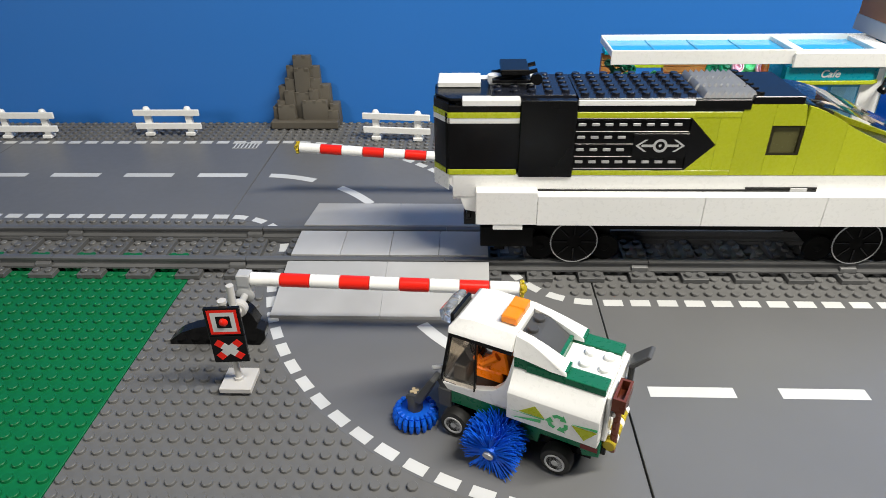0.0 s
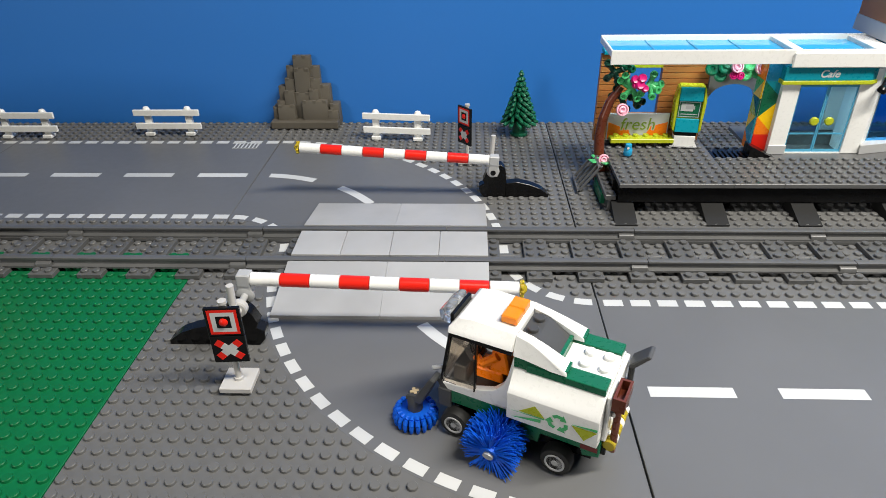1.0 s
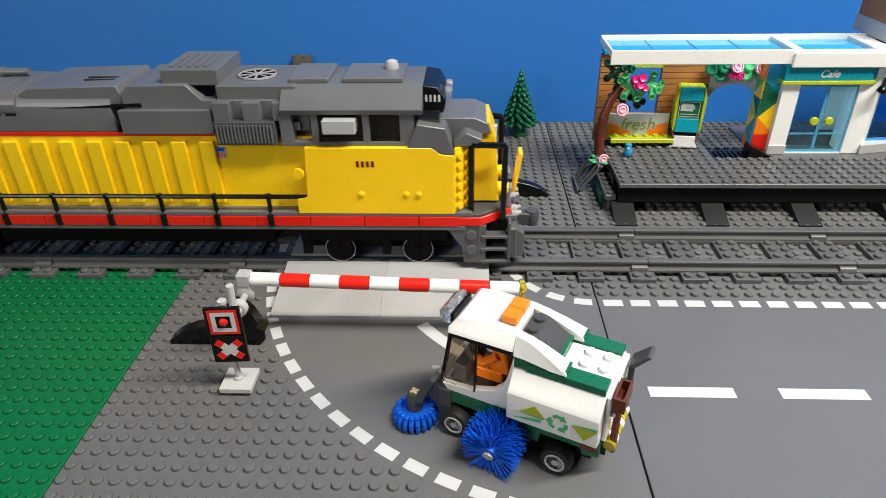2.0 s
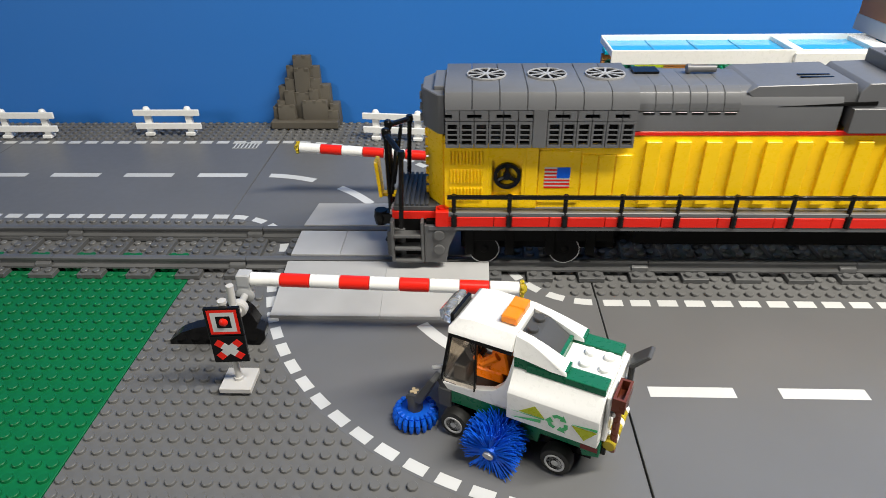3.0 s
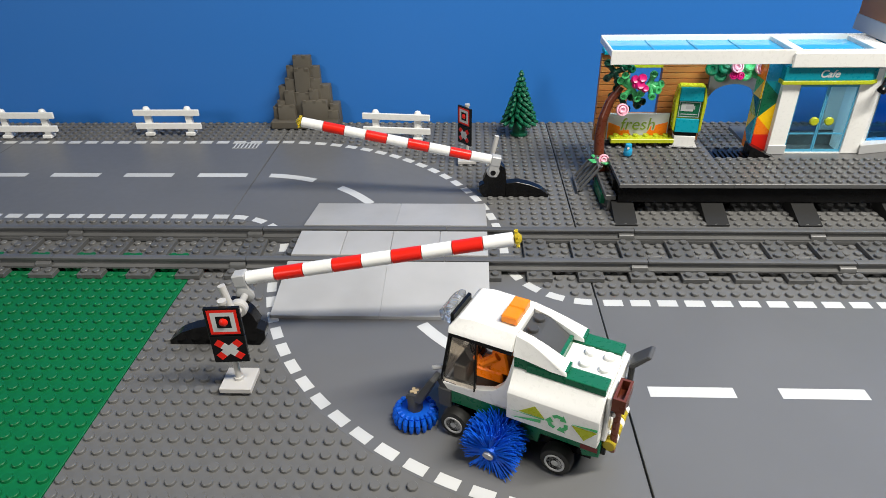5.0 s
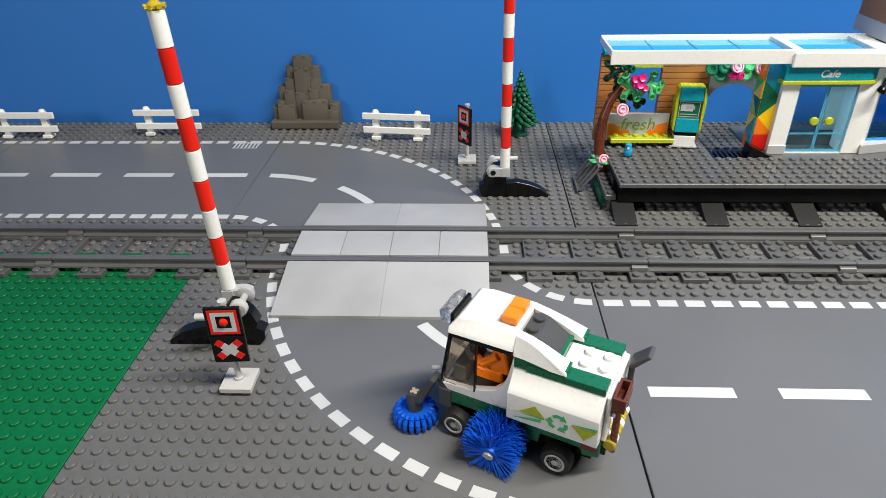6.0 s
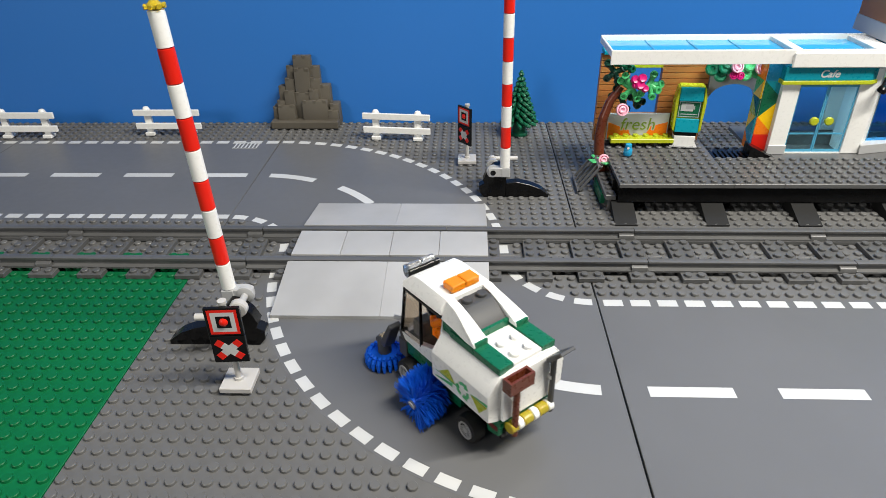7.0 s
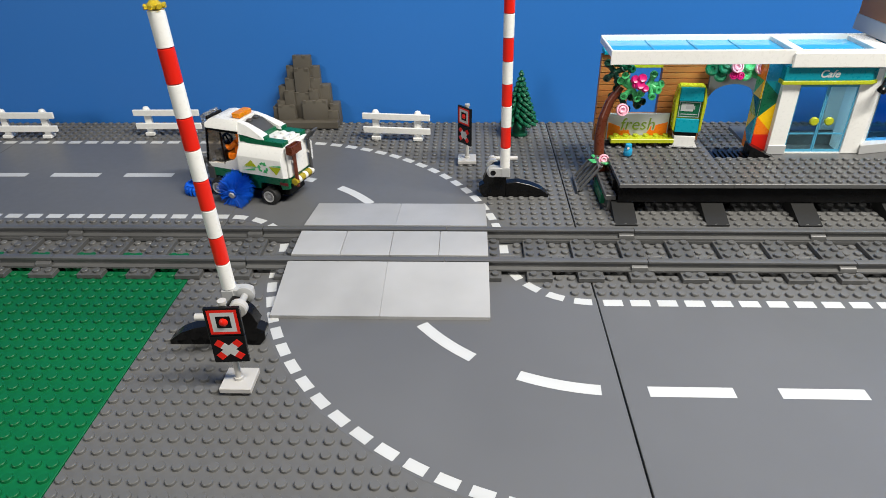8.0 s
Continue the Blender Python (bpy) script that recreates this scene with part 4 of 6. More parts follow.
    for y in (-1.8, 0.2, 2.0):
        bm = BM()
        pts = []
        for i in range(9):
            pts += [(38.3 + 0.4 * i, 14.35), (38.5 + 0.4 * i, 14.75)]
        pts += [(41.9, 14.35), (41.9, 14.1), (38.3, 14.1)]
        prism(bm, pts, "y", y - 0.85, y + 0.8)
        part("roof_grating", bm, M_LGREY, ob, "pale grey ridged roof grating")
    bm = BM()
    box(bm, 41.6, 45.0, -3.0, 3.0, 13.95, 14.5, 0.05)
    part("cab_roof", bm, M_BLACK, ob)
    bm = BM()
    studs(bm, (42.1,), (-2.4, -1.4, -0.4, 0.6, 1.6, 2.6), 14.5, 10)
    part("roof_studs", bm, M_BLACK, ob)
    # sloping windscreen and nose
    bm = BM()
    prism(bm, [(45.02, 14.2), (46.6, 13.98), (48.0, 13.6), (49.4, 13.1), (52.5, 11.75), (55.6, 10.3), (55.4, 10.05), (52.3, 11.45), (49.2, 12.8), (47.8, 13.3), (45.02, 13.9)], "y", -2.4, 2.4)
    part("windscreen", bm, M_SMOKE, ob, "smoked clear sloping windscreen")
    bm = BM()
    prism(bm, [(45.02, 13.9), (46.4, 13.6), (47.6, 13.1), (47.4, 12.7), (45.02, 12.7)], "y", -2.2, 2.2)
    studs(bm, (45.6, 46.6), (-1.5, -0.5, 0.5, 1.5), 13.45, 10)
    part("dashboard", bm, M_DGREY, ob)
    bm = BM()
    prism(bm, [(55.0, 9.7), (58.5, 8.95), (60.5, 8.0), (60.8, 7.0), (60.5, 5.2), (58.0, 5.2), (55.0, 8.7)], "y", -2.98, 2.98, 0.05)
    part("nose", bm, M_WHITE, ob)
    # folded pantograph
    bm = BM()
    rod(bm, (24.2, -0.2, 14.9), (27.2, -0.2, 15.55), 0.16, seg=8)
    rod(bm, (24.2, 1.6, 14.9), (27.2, 1.6, 15.55), 0.16, seg=8)
    box(bm, 24.0, 26.8, -0.6, 2.0, 14.75, 15.0, 0.05)
    box(bm, 24.6, 26.6, -0.8, 2.2, 15.35, 15.75, 0.06)
    lathe(bm, [(0.4, -0.1), (0.45, 0.1), (0.4, 0.4)], (27.1, -0.9, 15.2), (0, -1, 0), 12)
    part("pantograph", bm, M_BLACK, ob, "black folded pantograph")
    return ob, spoked


EXPRESS, EXPRESS_WHEELS = express()


# ---- yellow diesel locomotive ----
def roof_fan(ob, x, y, z, r=1.5):
    bm = BM()
    n = 28
    for r0, r1 in ((0.05, 0.18), (0.95, 1.0)):
        for k in range(n):
            a0, a1 = 2 * math.pi * k / n, 2 * math.pi * (k + 1) / n
            prism(bm, [(x + q * r * math.cos(a), y + q * r * math.sin(a)) for q, a in ((r0, a0), (r1, a0), (r1, a1), (r0, a1))], "z", z, z + 0.13)
    fan = part("roof_fan", bm, M_MGREY, ob, "silver spoked roof fan")
    bm = BM()
    lathe(bm, [(0.95 * r, 0.0), (0.95 * r, 0.03)], (x, y, z + 0.005), (0, 0, 1), 28)
    part("fan_well", bm, M_UNDER, fan)
    blade = mesh_of("fan_blade", prism(BM(), [(0.17 * r, -0.05), (0.96 * r, -0.11), (0.96 * r, 0.05), (0.17 * r, 0.05)], "z", 0.07, 0.12), M_MGREY)
    for k in range(9):
        shared("fan_blade", blade, fan, P(x, y, z, 0, 0, 40 * k))


def diesel():
    ob = thing("diesel_locomotive", P(-126, 0, 0), "yellow and grey toy diesel locomotive with a red sill", "locomotive")
    M_HOOD = M_DGREY2
    # frame, sill and walkway
    bm = BM()
    box(bm, 9.6, 63.0, -3.6, 3.6, 4.75, 5.2)
    box(bm, 11.0, 62.0, -2.3, 2.3, 3.7, 4.8)
    box(bm, 25.5, 48.0, -2.2, 2.2, 2.4, 4.8, 0.2)
    part("underframe", bm, M_UNDER, ob)
    flank_box(ob, "sill_edge", M_HOOD, 9.8, 63.0, 4.6, 4.95, 3.95, 1.0)
    k = 0
    x = 10.6
    while x < 62:
        x1 = min(x + 4.08, 62.6)
        flank_box(ob, "sill_panel", M_RED, max(x, 11.32), x1 - 0.06, 4.95, 5.75, 4.0, 0.8)
        x = x1
    bm = BM()
    box(bm, 10.4, 63.5, -3.95, 3.95, 5.75, 6.1, 0.04)
    part("walkway", bm, M_HOOD, ob, "grey walkway along the hood")
    # trucks
    for x0 in (12.2, 50.0):
        bm = BM()
        box(bm, x0, x0 + 12.0, -2.0, 2.0, 2.0, 3.9, 0.1)
        for s in (-1, 1):
            box(bm, x0 + 0.2, x0 + 11.6, s * 2.95 - 0.15, s * 2.95 + 0.15, 3.2, 4.4, 0.05)
            for i in range(4):
                box(bm, x0 + 0.3 + 3.1 * i, x0 + 1.0 + 3.1 * i, s * 3.0 - 0.2, s * 3.0 + 0.2, 2.0, 4.3, 0.05)
        part("truck_frame", bm, M_UNDER, ob, "black truck frame")
    wheel_set(ob, (14.0, 20.2, 53.2, 59.3), 1.2, 3.0, True)
    # hood
    bm = BM()
    box(bm, 10.9, 52.0, -2.95, 2.95, 6.1, 11.7)
    part("hood", bm, M_YELLOW, ob, "yellow long hood")
    bm = BM()
    prism(bm, [(10.92, -3.05), (10.92, 3.05), (9.75, 1.3), (9.75, -1.3)], "z", 6.1, 11.85, 0.04)
    for y in (-0.9, 0.9):
        for i in range(7):
            lathe(bm, [(0.3, -0.05), (0.3, 0.2), (0.27, 0.22)], (9.75, y, 6.6 + 0.78 * i), (-1, 0, 0), 12)
    part("hood_end", bm, M_YELLOW, ob)
    flank_box(ob, "red_stripe", M_RED, 24.0, 46.5, 11.72, 12.02, 3.0, 0.3)
    for i in range(10):
        x = 25.2 + 2.07 * i
        flank_box(ob, "door_panel", M_YELLOW, x, x + 1.05, 6.5, 11.35, 3.24, 0.4)
    for i in range(3):
        x = 20.9 + 1.2 * i
        flank_box(ob, "door_panel", M_YELLOW, x, x + 1.1, 6.9, 10.3, 3.06, 0.2)
    flank_box(ob, "access_panel", M_YELLOW, 17.8, 20.8, 6.5, 10.6, 3.05, 0.2)
    for x0, x1, z0, z1 in ((11.0, 14.2, 6.15, 11.2), (16.85, 17.75, 6.15, 11.2), (14.2, 16.85, 10.2, 11.2), (14.2, 16.85, 6.15, 7.0)):
        flank_box(ob, "hood_panel", M_YELLOW, x0, x1, z0, z1, 3.22, 0.35)
    for i in range(6):
        flank_box(ob, "vent_slot", M_BLACK, 24.7 + 1.1 * i, 25.5 + 1.1 * i, 13.25, 13.42, 3.03, 0.2)
    for row in range(3):
        for i in range(10):
            flank_box(ob, "vent_rib", M_YELLOW, 11.4 + 0.25 * i, 11.52 + 0.25 * i, 6.75 + 1.45 * row, 7.8 + 1.45 * row, 3.33, 0.15)
    # hand wheel in its recess
    for s in (-1, 1):
        bm = BM()
        for x0, x1, z0, z1 in ((14.2, 14.45, 7.0, 10.2), (16.6, 16.85, 7.0, 10.2), (14.2, 16.85, 9.95, 10.2), (14.2, 16.85, 6.95, 7.15)):
            box(bm, x0, x1, min(s * 2.9, s * 3.2), max(s * 2.9, s * 3.2), z0, z1)
        part("recess_frame", bm, M_YELLOW, ob)
        bm = BM()
        n = 28
        for k in range(n):
            a0, a1 = 2 * math.pi * k / n, 2 * math.pi * (k + 1) / n
            prism(bm, [(15.55 + q * math.cos(a), 8.75 + q * math.sin(a)) for q, a in ((0.72, a0), (1.0, a0), (1.0, a1), (0.72, a1))], "y", s * 3.05, s * 3.35)
        for k in range(3):
            a = math.pi / 2 + k * 2 * math.pi / 3
            rod(bm, (15.55, s * 3.2, 8.75), (15.55 + 0.8 * math.cos(a), s * 3.2, 8.75 + 0.8 * math.sin(a)), 0.15, seg=6)
        lathe(bm, [(0.3, 2.9), (0.3, 3.35)], (15.55, 0, 8.75), (0, s, 0), 14)
        part("hand_wheel", bm, M_BLACK, ob, "black hand wheel")
        # flag print
        bm = BM()
        prism(bm, [(18.25, 7.7), (20.1, 7.7), (20.1, 9.35), (18.25, 9.35)], "y", s * 3.05, s * 3.062)
        flag = part("flag_print", bm, M_PAINT, ob, "small flag with red stripes and a blue field")
        for i in range(6):
            bm = BM()
            z = 7.7 + 0.275 * i
            box(bm, 18.25, 20.1 if i < 3 else 19.15, min(s * 3.06, s * 3.07), max(s * 3.06, s * 3.07), z, z + 0.14)
            part("stripe", bm, M_RED, flag)
        bm = BM()
        box(bm, 19.15, 20.1, min(s * 3.06, s * 3.072), max(s * 3.06, s * 3.072), 8.5, 9.35)
        part("field", bm, M_BLUE, flag)
    # radiator section with flared louvres
    bm = BM()
    prism(bm, [(-3.0, 15.2), (3.0, 15.2), (3.5, 15.0), (3.85, 14.5), (3.95, 13.9), (3.2, 13.7), (-3.2, 13.7), (-3.95, 13.9), (-3.85, 14.5), (-3.5, 15.0)], "x", 0.03, 1.84)
    me = mesh_of("radiator_roof", bm, M_HOOD)
    for i in range(7):
        shared("radiator_roof", me, ob, P(11.1 + 1.87 * i, 0, 0))
    bm = BM()
    box(bm, 11.1, 24.2, -3.3, 3.3, 11.3, 13.75)
    part("radiator_core", bm, M_BLACK, ob)
    bm = BM()
    prism(bm, [(11.08, -3.2), (11.08, 3.2), (10.6, 3.1), (9.45, 1.3), (9.45, -1.3), (10.6, -3.1)], "z", 11.88, 14.7, 0.06)
    box(bm, 10.3, 11.08, -2.0, 2.0, 14.68, 15.0, 0.05)
    for y in (-0.9, 0.9):
        for i in range(3):
            lathe(bm, [(0.3, -0.05), (0.3, 0.2), (0.27, 0.22)], (9.45, y, 12.4 + 0.8 * i), (-1, 0, 0), 12)
    part("radiator_end", bm, M_HOOD, ob)
    for i in range(13):
        x = 11.12 + 1.0 * i
        if i == 6:
            flank_box(ob, "louvre_post", M_HOOD, x + 0.02, x + 0.98, 11.2, 13.9, 3.95, 0.5)
            continue
        for s in (-1, 1):
            bm = BM()
            ya, yb = sorted((s * 3.6, s * 3.95))
            for x0, x1, z0, z1 in ((x + 0.03, x + 0.16, 11.2, 13.1), (x + 0.84, x + 0.97, 11.2, 13.1), (x + 0.16, x + 0.84, 11.2, 11.4), (x + 0.16, x + 0.84, 12.9, 13.1)):
                box(bm, x0, x1, ya, yb, z0, z1)
            for j in range(3):
                box(bm, x + 0.16, x + 0.84, *sorted((s * 3.84, s * 3.93)), 11.72 + 0.36 * j, 11.82 + 0.36 * j)
            box(bm, x + 0.03, x + 0.97, ya, yb, 13.15, 13.3)
            box(bm, x + 0.03, x + 0.97, ya, yb, 13.6, 13.85)
            box(bm, x + (0.03 if i % 2 else 0.5), x + (0.5 if i % 2 else 0.97), ya, yb, 13.3, 13.6)
            part("louvre", bm, M_HOOD, ob)
    for x in (14.6, 18.9, 23.0):
        roof_fan(ob, x - 0.6, -0.1, 15.22, 1.4)
    # long hood roof
    bm = BM()
    prism(bm, [(-3.0, 12.05), (3.0, 12.05), (3.0, 13.9), (2.6, 14.7), (2.0, 15.0), (-2.0, 15.0), (-2.6, 14.7), (-3.0, 13.9)], "x", 24.25, 38.0, 0.03)
    part("hood_roof", bm, M_HOOD, ob, "dark bluish grey hood roof")
    for i in range(6):
        bm = BM()
        prism(bm, [(-2.1, 15.02), (2.1, 15.02), (2.72, 14.72), (3.06, 14.05), (3.04, 13.5), (-3.04, 13.5), (-3.06, 14.05), (-2.72, 14.72)], "x", 24.3 + 1.15 * i, 25.41 + 1.15 * i, 0.02)
        part("roof_rib", bm, M_HOOD, ob)
    bm = BM()
    box(bm, 24.6, 26.4, 0.6, 2.0, 15.05, 15.2)
    part("hatch", bm, M_BLACK, ob)
    bm = BM()
    rod(bm, (28.6, 0.8, 15.35), (30.4, 0.8, 15.35), 0.28, seg=12)
    lathe(bm, [(0.36, 0), (0.36, 0.25)], (28.6, 0.8, 15.35), (-1, 0, 0), 12)
    part("horn", bm, M_DGREY2, ob, "pale grey horn")
    bm = BM()
    prism(bm, [(31.5, 14.7), (32.2, 15.12), (38.6, 15.3), (38.9, 14.5), (38.9, 14.0), (32.5, 13.9)], "y", -2.75, 2.75, 0.05)
    part("exhaust_cover", bm, M_HOOD, ob)
    # black pieces laid on the roof and flanks for the shade inside open gaps
    for y in (-1.1, -0.5):
        bm = BM()
        box(bm, 35.6, 37.8, y - 0.1, y + 0.1, 15.2, 15.31)
        part("exhaust_slit", bm, M_BLACK, ob)
    for s in (-1, 1):
        bm = BM()
        prism(bm, [(33.6, 13.8), (40.2, 14.12), (40.2, 13.86)], "y", *sorted((s * 2.8, s * 3.02)))
        part("side_slot", bm, M_UNDER, ob)
    bm = BM()
    prism(bm, [(38.9, 12.05), (38.9, 14.7), (39.4, 15.3), (43.6, 15.4), (44.6, 14.3), (52.0, 14.3), (52.0, 12.05)], "y", -2.9, 2.9, 0.05)
    part("equipment_roof", bm, M_HOOD, ob)
    flank_box(ob, "roof_box", M_HOOD, 38.6, 45.2, 12.0, 13.7, 3.35, 0.6)
    bm = BM()
    box(bm, 41.8, 45.8, -2.4, 2.8, 15.2, 16.3, 0.05)
    for i in range(5):
        box(bm, 42.3 + 0.6 * i, 42.6 + 0.6 * i, -1.8, 1.6, 16.28, 16.4)
    part("air_intake", bm, M_HOOD, ob)
    bm = BM()
    box(bm, 45.6, 51.2, -2.7, 2.7, 14.2, 15.25, 0.06)
    part("fan_deck", bm, M_HOOD, ob)
    roof_fan(ob, 47.9, -0.1, 15.27, 1.35)
    for i in range(3):
        flank_box(ob, "side_box", M_HOOD, 45.4 + 2.1 * i, 46.6 + 2.1 * i, 13.0, 14.3, 3.5, 0.8)
    # blower grille beside the cab
    for s in (-1, 1):
        bm = BM()
        ya, yb = sorted((s * 3.0, s * 3.75))
        box(bm, 45.4, 49.7, ya, yb, 11.3, 13.0, 0.05)
        g = part("blower", bm, M_DGREY, ob, "dark grey ribbed blower grille")
        bm = BM()
        for i in range(16):
            x = 45.55 + 0.255 * i
            yc, yd = sorted((s * 3.75, s * 3.86))
            box(bm, x, x + 0.12, yc, yd, 11.5, 12.8)
        part("ribs", bm, M_HOOD, g)
        bm = BM()
        yc, yd = sorted((s * 3.0, s * 3.12))
        box(bm, 50.2, 51.3, yc, yd, 12.2, 12.8)
        part("plaque", bm, M_LGREY, ob)
        bm = BM()
        yc, yd = sorted((s * 2.96, s * 3.0))
        box(bm, 44.9, 45.6, yc, yd, 10.0, 10.9)
        sh = part("shield_badge", bm, M_PAINT, ob, "small red, white and blue shield")
        bm = BM()
        yc, yd = sorted((s * 3.0, s * 3.012))
        box(bm, 44.95, 45.55, yc, yd, 10.55, 10.85)
        part("shield_top", bm, M_BLUE, sh)
        bm = BM()
        for i in range(3):
            box(bm, 45.0 + 0.2 * i, 45.1 + 0.2 * i, yc, yd, 10.05, 10.5)
        part("shield_stripe", bm, M_RED, sh)
    # cab
    bm = BM()
    prism(bm, [(50.6, 6.0), (50.6, 7.2), (51.4, 7.4), (51.6, 11.2), (60.6, 11.2), (61.2, 10.7), (62.2, 10.6), (62.2, 6.0)], "y", -3.98, 3.98, 0.04)
    part("cab_body", bm, M_YELLOW, ob, "yellow cab and nose sides")
    bm = BM()
    prism(bm, [(58.9, 11.2), (61.9, 10.66), (62.2, 10.75), (61.6, 12.6), (59.6, 12.9)], "y", -3.96, 3.96, 0.05)
    part("nose_slope", bm, M_HOOD, ob)
    bm = BM()
    box(bm, 50.0, 59.4, -3.6, 3.6, 11.2, 11.5, 0.03)
    part("window_ledge", bm, M_HOOD, ob)
    for x0, x1 in ((50.0, 50.9), (58.4, 59.4), (52.2, 52.7), (55.8, 56.3)):
        bm = BM()
        box(bm, x0, x1, -3.6, 3.6, 11.5, 13.5, 0.03)
        part("cab_post", bm, M_HOOD, ob)
    bm = BM()
    box(bm, 51.2, 58.6, -2.6, 2.6, 11.5, 13.4)
    part("cab_interior", bm, M_DGREY, ob)
    for s in (-1, 1):
        for x0, x1 in ((52.75, 55.75), (56.35, 58.35)):
            bm = BM()
            ya, yb = sorted((s * 3.3, s * 3.45))
            box(bm, x0, x1, ya, yb, 11.5, 13.4)
            part("cab_window", bm, M_SMOKE, ob, "smoked cab window")
        bm = BM()
        ya, yb = sorted((s * 3.5, s * 4.3))
        prism(bm, [(ya, 12.3), (yb, 12.3), (yb, 13.3), (ya, 13.3)], "x", 53.1, 55.4, 0.06)
        part("sun_shade", bm, M_LGREY, ob)
        bars = BM()
        for i in range(4):
            xx = 55.2 + 0.36 * i
            box(bars, xx, xx + 0.2, min(s * 3.985, s * 4.0), max(s * 3.985, s * 4.0), 9.75, 10.2)
        part("number_bars", bars, M_DRED, ob)
        for x in (55.4, 58.7, 59.6):
            bm = BM()
            lathe(bm, [(0.25, 0), (0.22, 0.1), (0.1, 0.16)], (x, s * 3.96, 7.6), (0, s, 0), 12)
            part("grab_stud", bm, M_YELLOW, ob)
        bm = BM()
        lathe(bm, [(0.3, 0), (0.42, 0.1), (0.4, 0.3)], (51.0, s * 3.96, 9.3), (0, s, 0), 12)
        part("cap", bm, M_YELLOW, ob)
    bm = BM()
    prism(bm, [(-3.7, 13.5), (3.7, 13.5), (3.9, 13.9), (3.3, 14.6), (2.4, 15.2), (-2.4, 15.2), (-3.3, 14.6), (-3.9, 13.9)], "x", 50.2, 60.0, 0.04)
    part("cab_roof", bm, M_HOOD, ob, "dark bluish grey sloped cab roof")
    for x0, x1 in ((50.6, 53.4), (54.4, 58.6)):
        bm = BM()
        box(bm, x0, x1, -2.0, 2.0, 15.2, 15.55, 0.06)
        part("roof_hatch", bm, M_HOOD, ob)
    bm = BM()
    lathe(bm, [(0.5, 0), (0.5, 0.25), (0.4, 0.5), (0.15, 0.62)], (57.6, 0.6, 15.55), (0, 0, 1), 14)
    part("beacon", bm, M_LGREY, ob, "pale beacon on the cab roof")
    bm = BM()
    prism(bm, [(60.0, 13.4), (61.4, 13.2), (61.6, 14.0), (61.0, 15.0), (60.0, 15.15)], "y", -2.4, 2.4, 0.05)
    nb = part("number_board", bm, M_BLACK, ob, "black board over the windscreen")
    bm = BM()
    for i in range(4):
        box(bm, 60.15 + 0.3 * i, 60.3 + 0.3 * i, -2.43, -2.41, 14.0, 14.5)
    part("number_bars", bm, M_PAINT, nb)
    for y in (-0.9, 0.9):
        bm = BM()
        lathe(bm, [(0.42, 0), (0.45, 0.3), (0.38, 0.5), (0.2, 0.52)], (61.5, y, 14.2), (1, 0, 0), 14)
        part("headlamp", bm, M_CLEAR, nb, "clear round headlamp")
    # low nose
    bm = BM()
    box(bm, 59.4, 61.2, -3.0, 3.0, 11.2, 13.4)
    part("windscreen", bm, M_SMOKE, ob)
    bm = BM()
    prism(bm, [(60.0, 11.0), (60.0, 12.75), (63.6, 12.75), (64.6, 12.3), (64.8, 11.6)], "y", -2.2, 2.2, 0.05)
    part("nose_top", bm, M_HOOD, ob)
    bm = BM()
    prism(bm, [(63.2, 6.1), (63.2, 11.6), (63.7, 12.2), (64.7, 12.4), (65.2, 11.0), (65.5, 6.1)], "y", -2.0, 2.0, 0.05)
    part("nose", bm, M_YELLOW, ob)
    bm = BM()
    prism(bm, [(62.2, -3.95), (63.35, -2.75), (63.35, 2.75), (62.2, 3.95)], "z", 6.1, 11.1, 0.04)
    for s in (-1, 1):
        for z in range(6):
            for q in (0.27, 0.73):
                lathe(bm, [(0.28, -0.05), (0.28, 0.2), (0.25, 0.23)], (62.2 + 1.15 * q, s * (3.95 - 1.2 * q), 6.6 + 0.78 * z), (0.72, s * 0.69, 0), 12)
    part("nose_corner", bm, M_YELLOW, ob, "yellow corner bricks with side studs")
    for s in (-1, 1):
        bm = BM()
        prism(bm, [(62.1, 11.1), (62.1, 11.45), (63.0, 12.1), (64.2, 11.6), (63.6, 11.1)], "y", *sorted((s * 2.15, s * 3.5)), 0.05)
        part("corner_slope", bm, M_HOOD, ob)
    deck = [(62.2, -3.95), (64.1, -3.95), (66.4, -2.3), (66.4, 2.3), (64.1, 3.95), (62.2, 3.95)]
    bm = BM()
    prism(bm, deck, "z", 5.0, 5.68, 0.04)
    part("front_sill", bm, M_RED, ob, "red sill round the front deck")
    bm = BM()
    prism(bm, [(x - 0.06, y * 0.985) for x, y in deck], "z", 5.69, 5.95, 0.03)
    part("front_deck", bm, M_DGREY, ob)
    bm = BM()
    box(bm, 65.1, 65.3, -0.3, 0.3, 10.6, 11.4)
    part("front_shield", bm, M_PAINT, ob)
    for y in (-1.55, 1.55):
        bm = BM()
        lathe(bm, [(0.5, -0.3), (0.52, 0.35), (0.44, 0.5)], (65.7, y, 7.0), (1, 0, 0), 16)
        lamp = part("ditch_lamp", bm, M_YELLOW, ob)
        bm = BM()
        lathe(bm, [(0.42, 0.45), (0.42, 0.75), (0.3, 0.82)], (65.7, y, 7.0), (1, 0, 0), 16)
        part("lens", bm, M_CLEAR, lamp)
    bm = BM()
    prism(bm, [(66.6, 6.2), (66.85, 6.2), (67.3, 9.4), (67.0, 9.4)], "y", -0.7, 0.7, 0.04)
    part("front_gate", bm, M_YELLOW, ob)

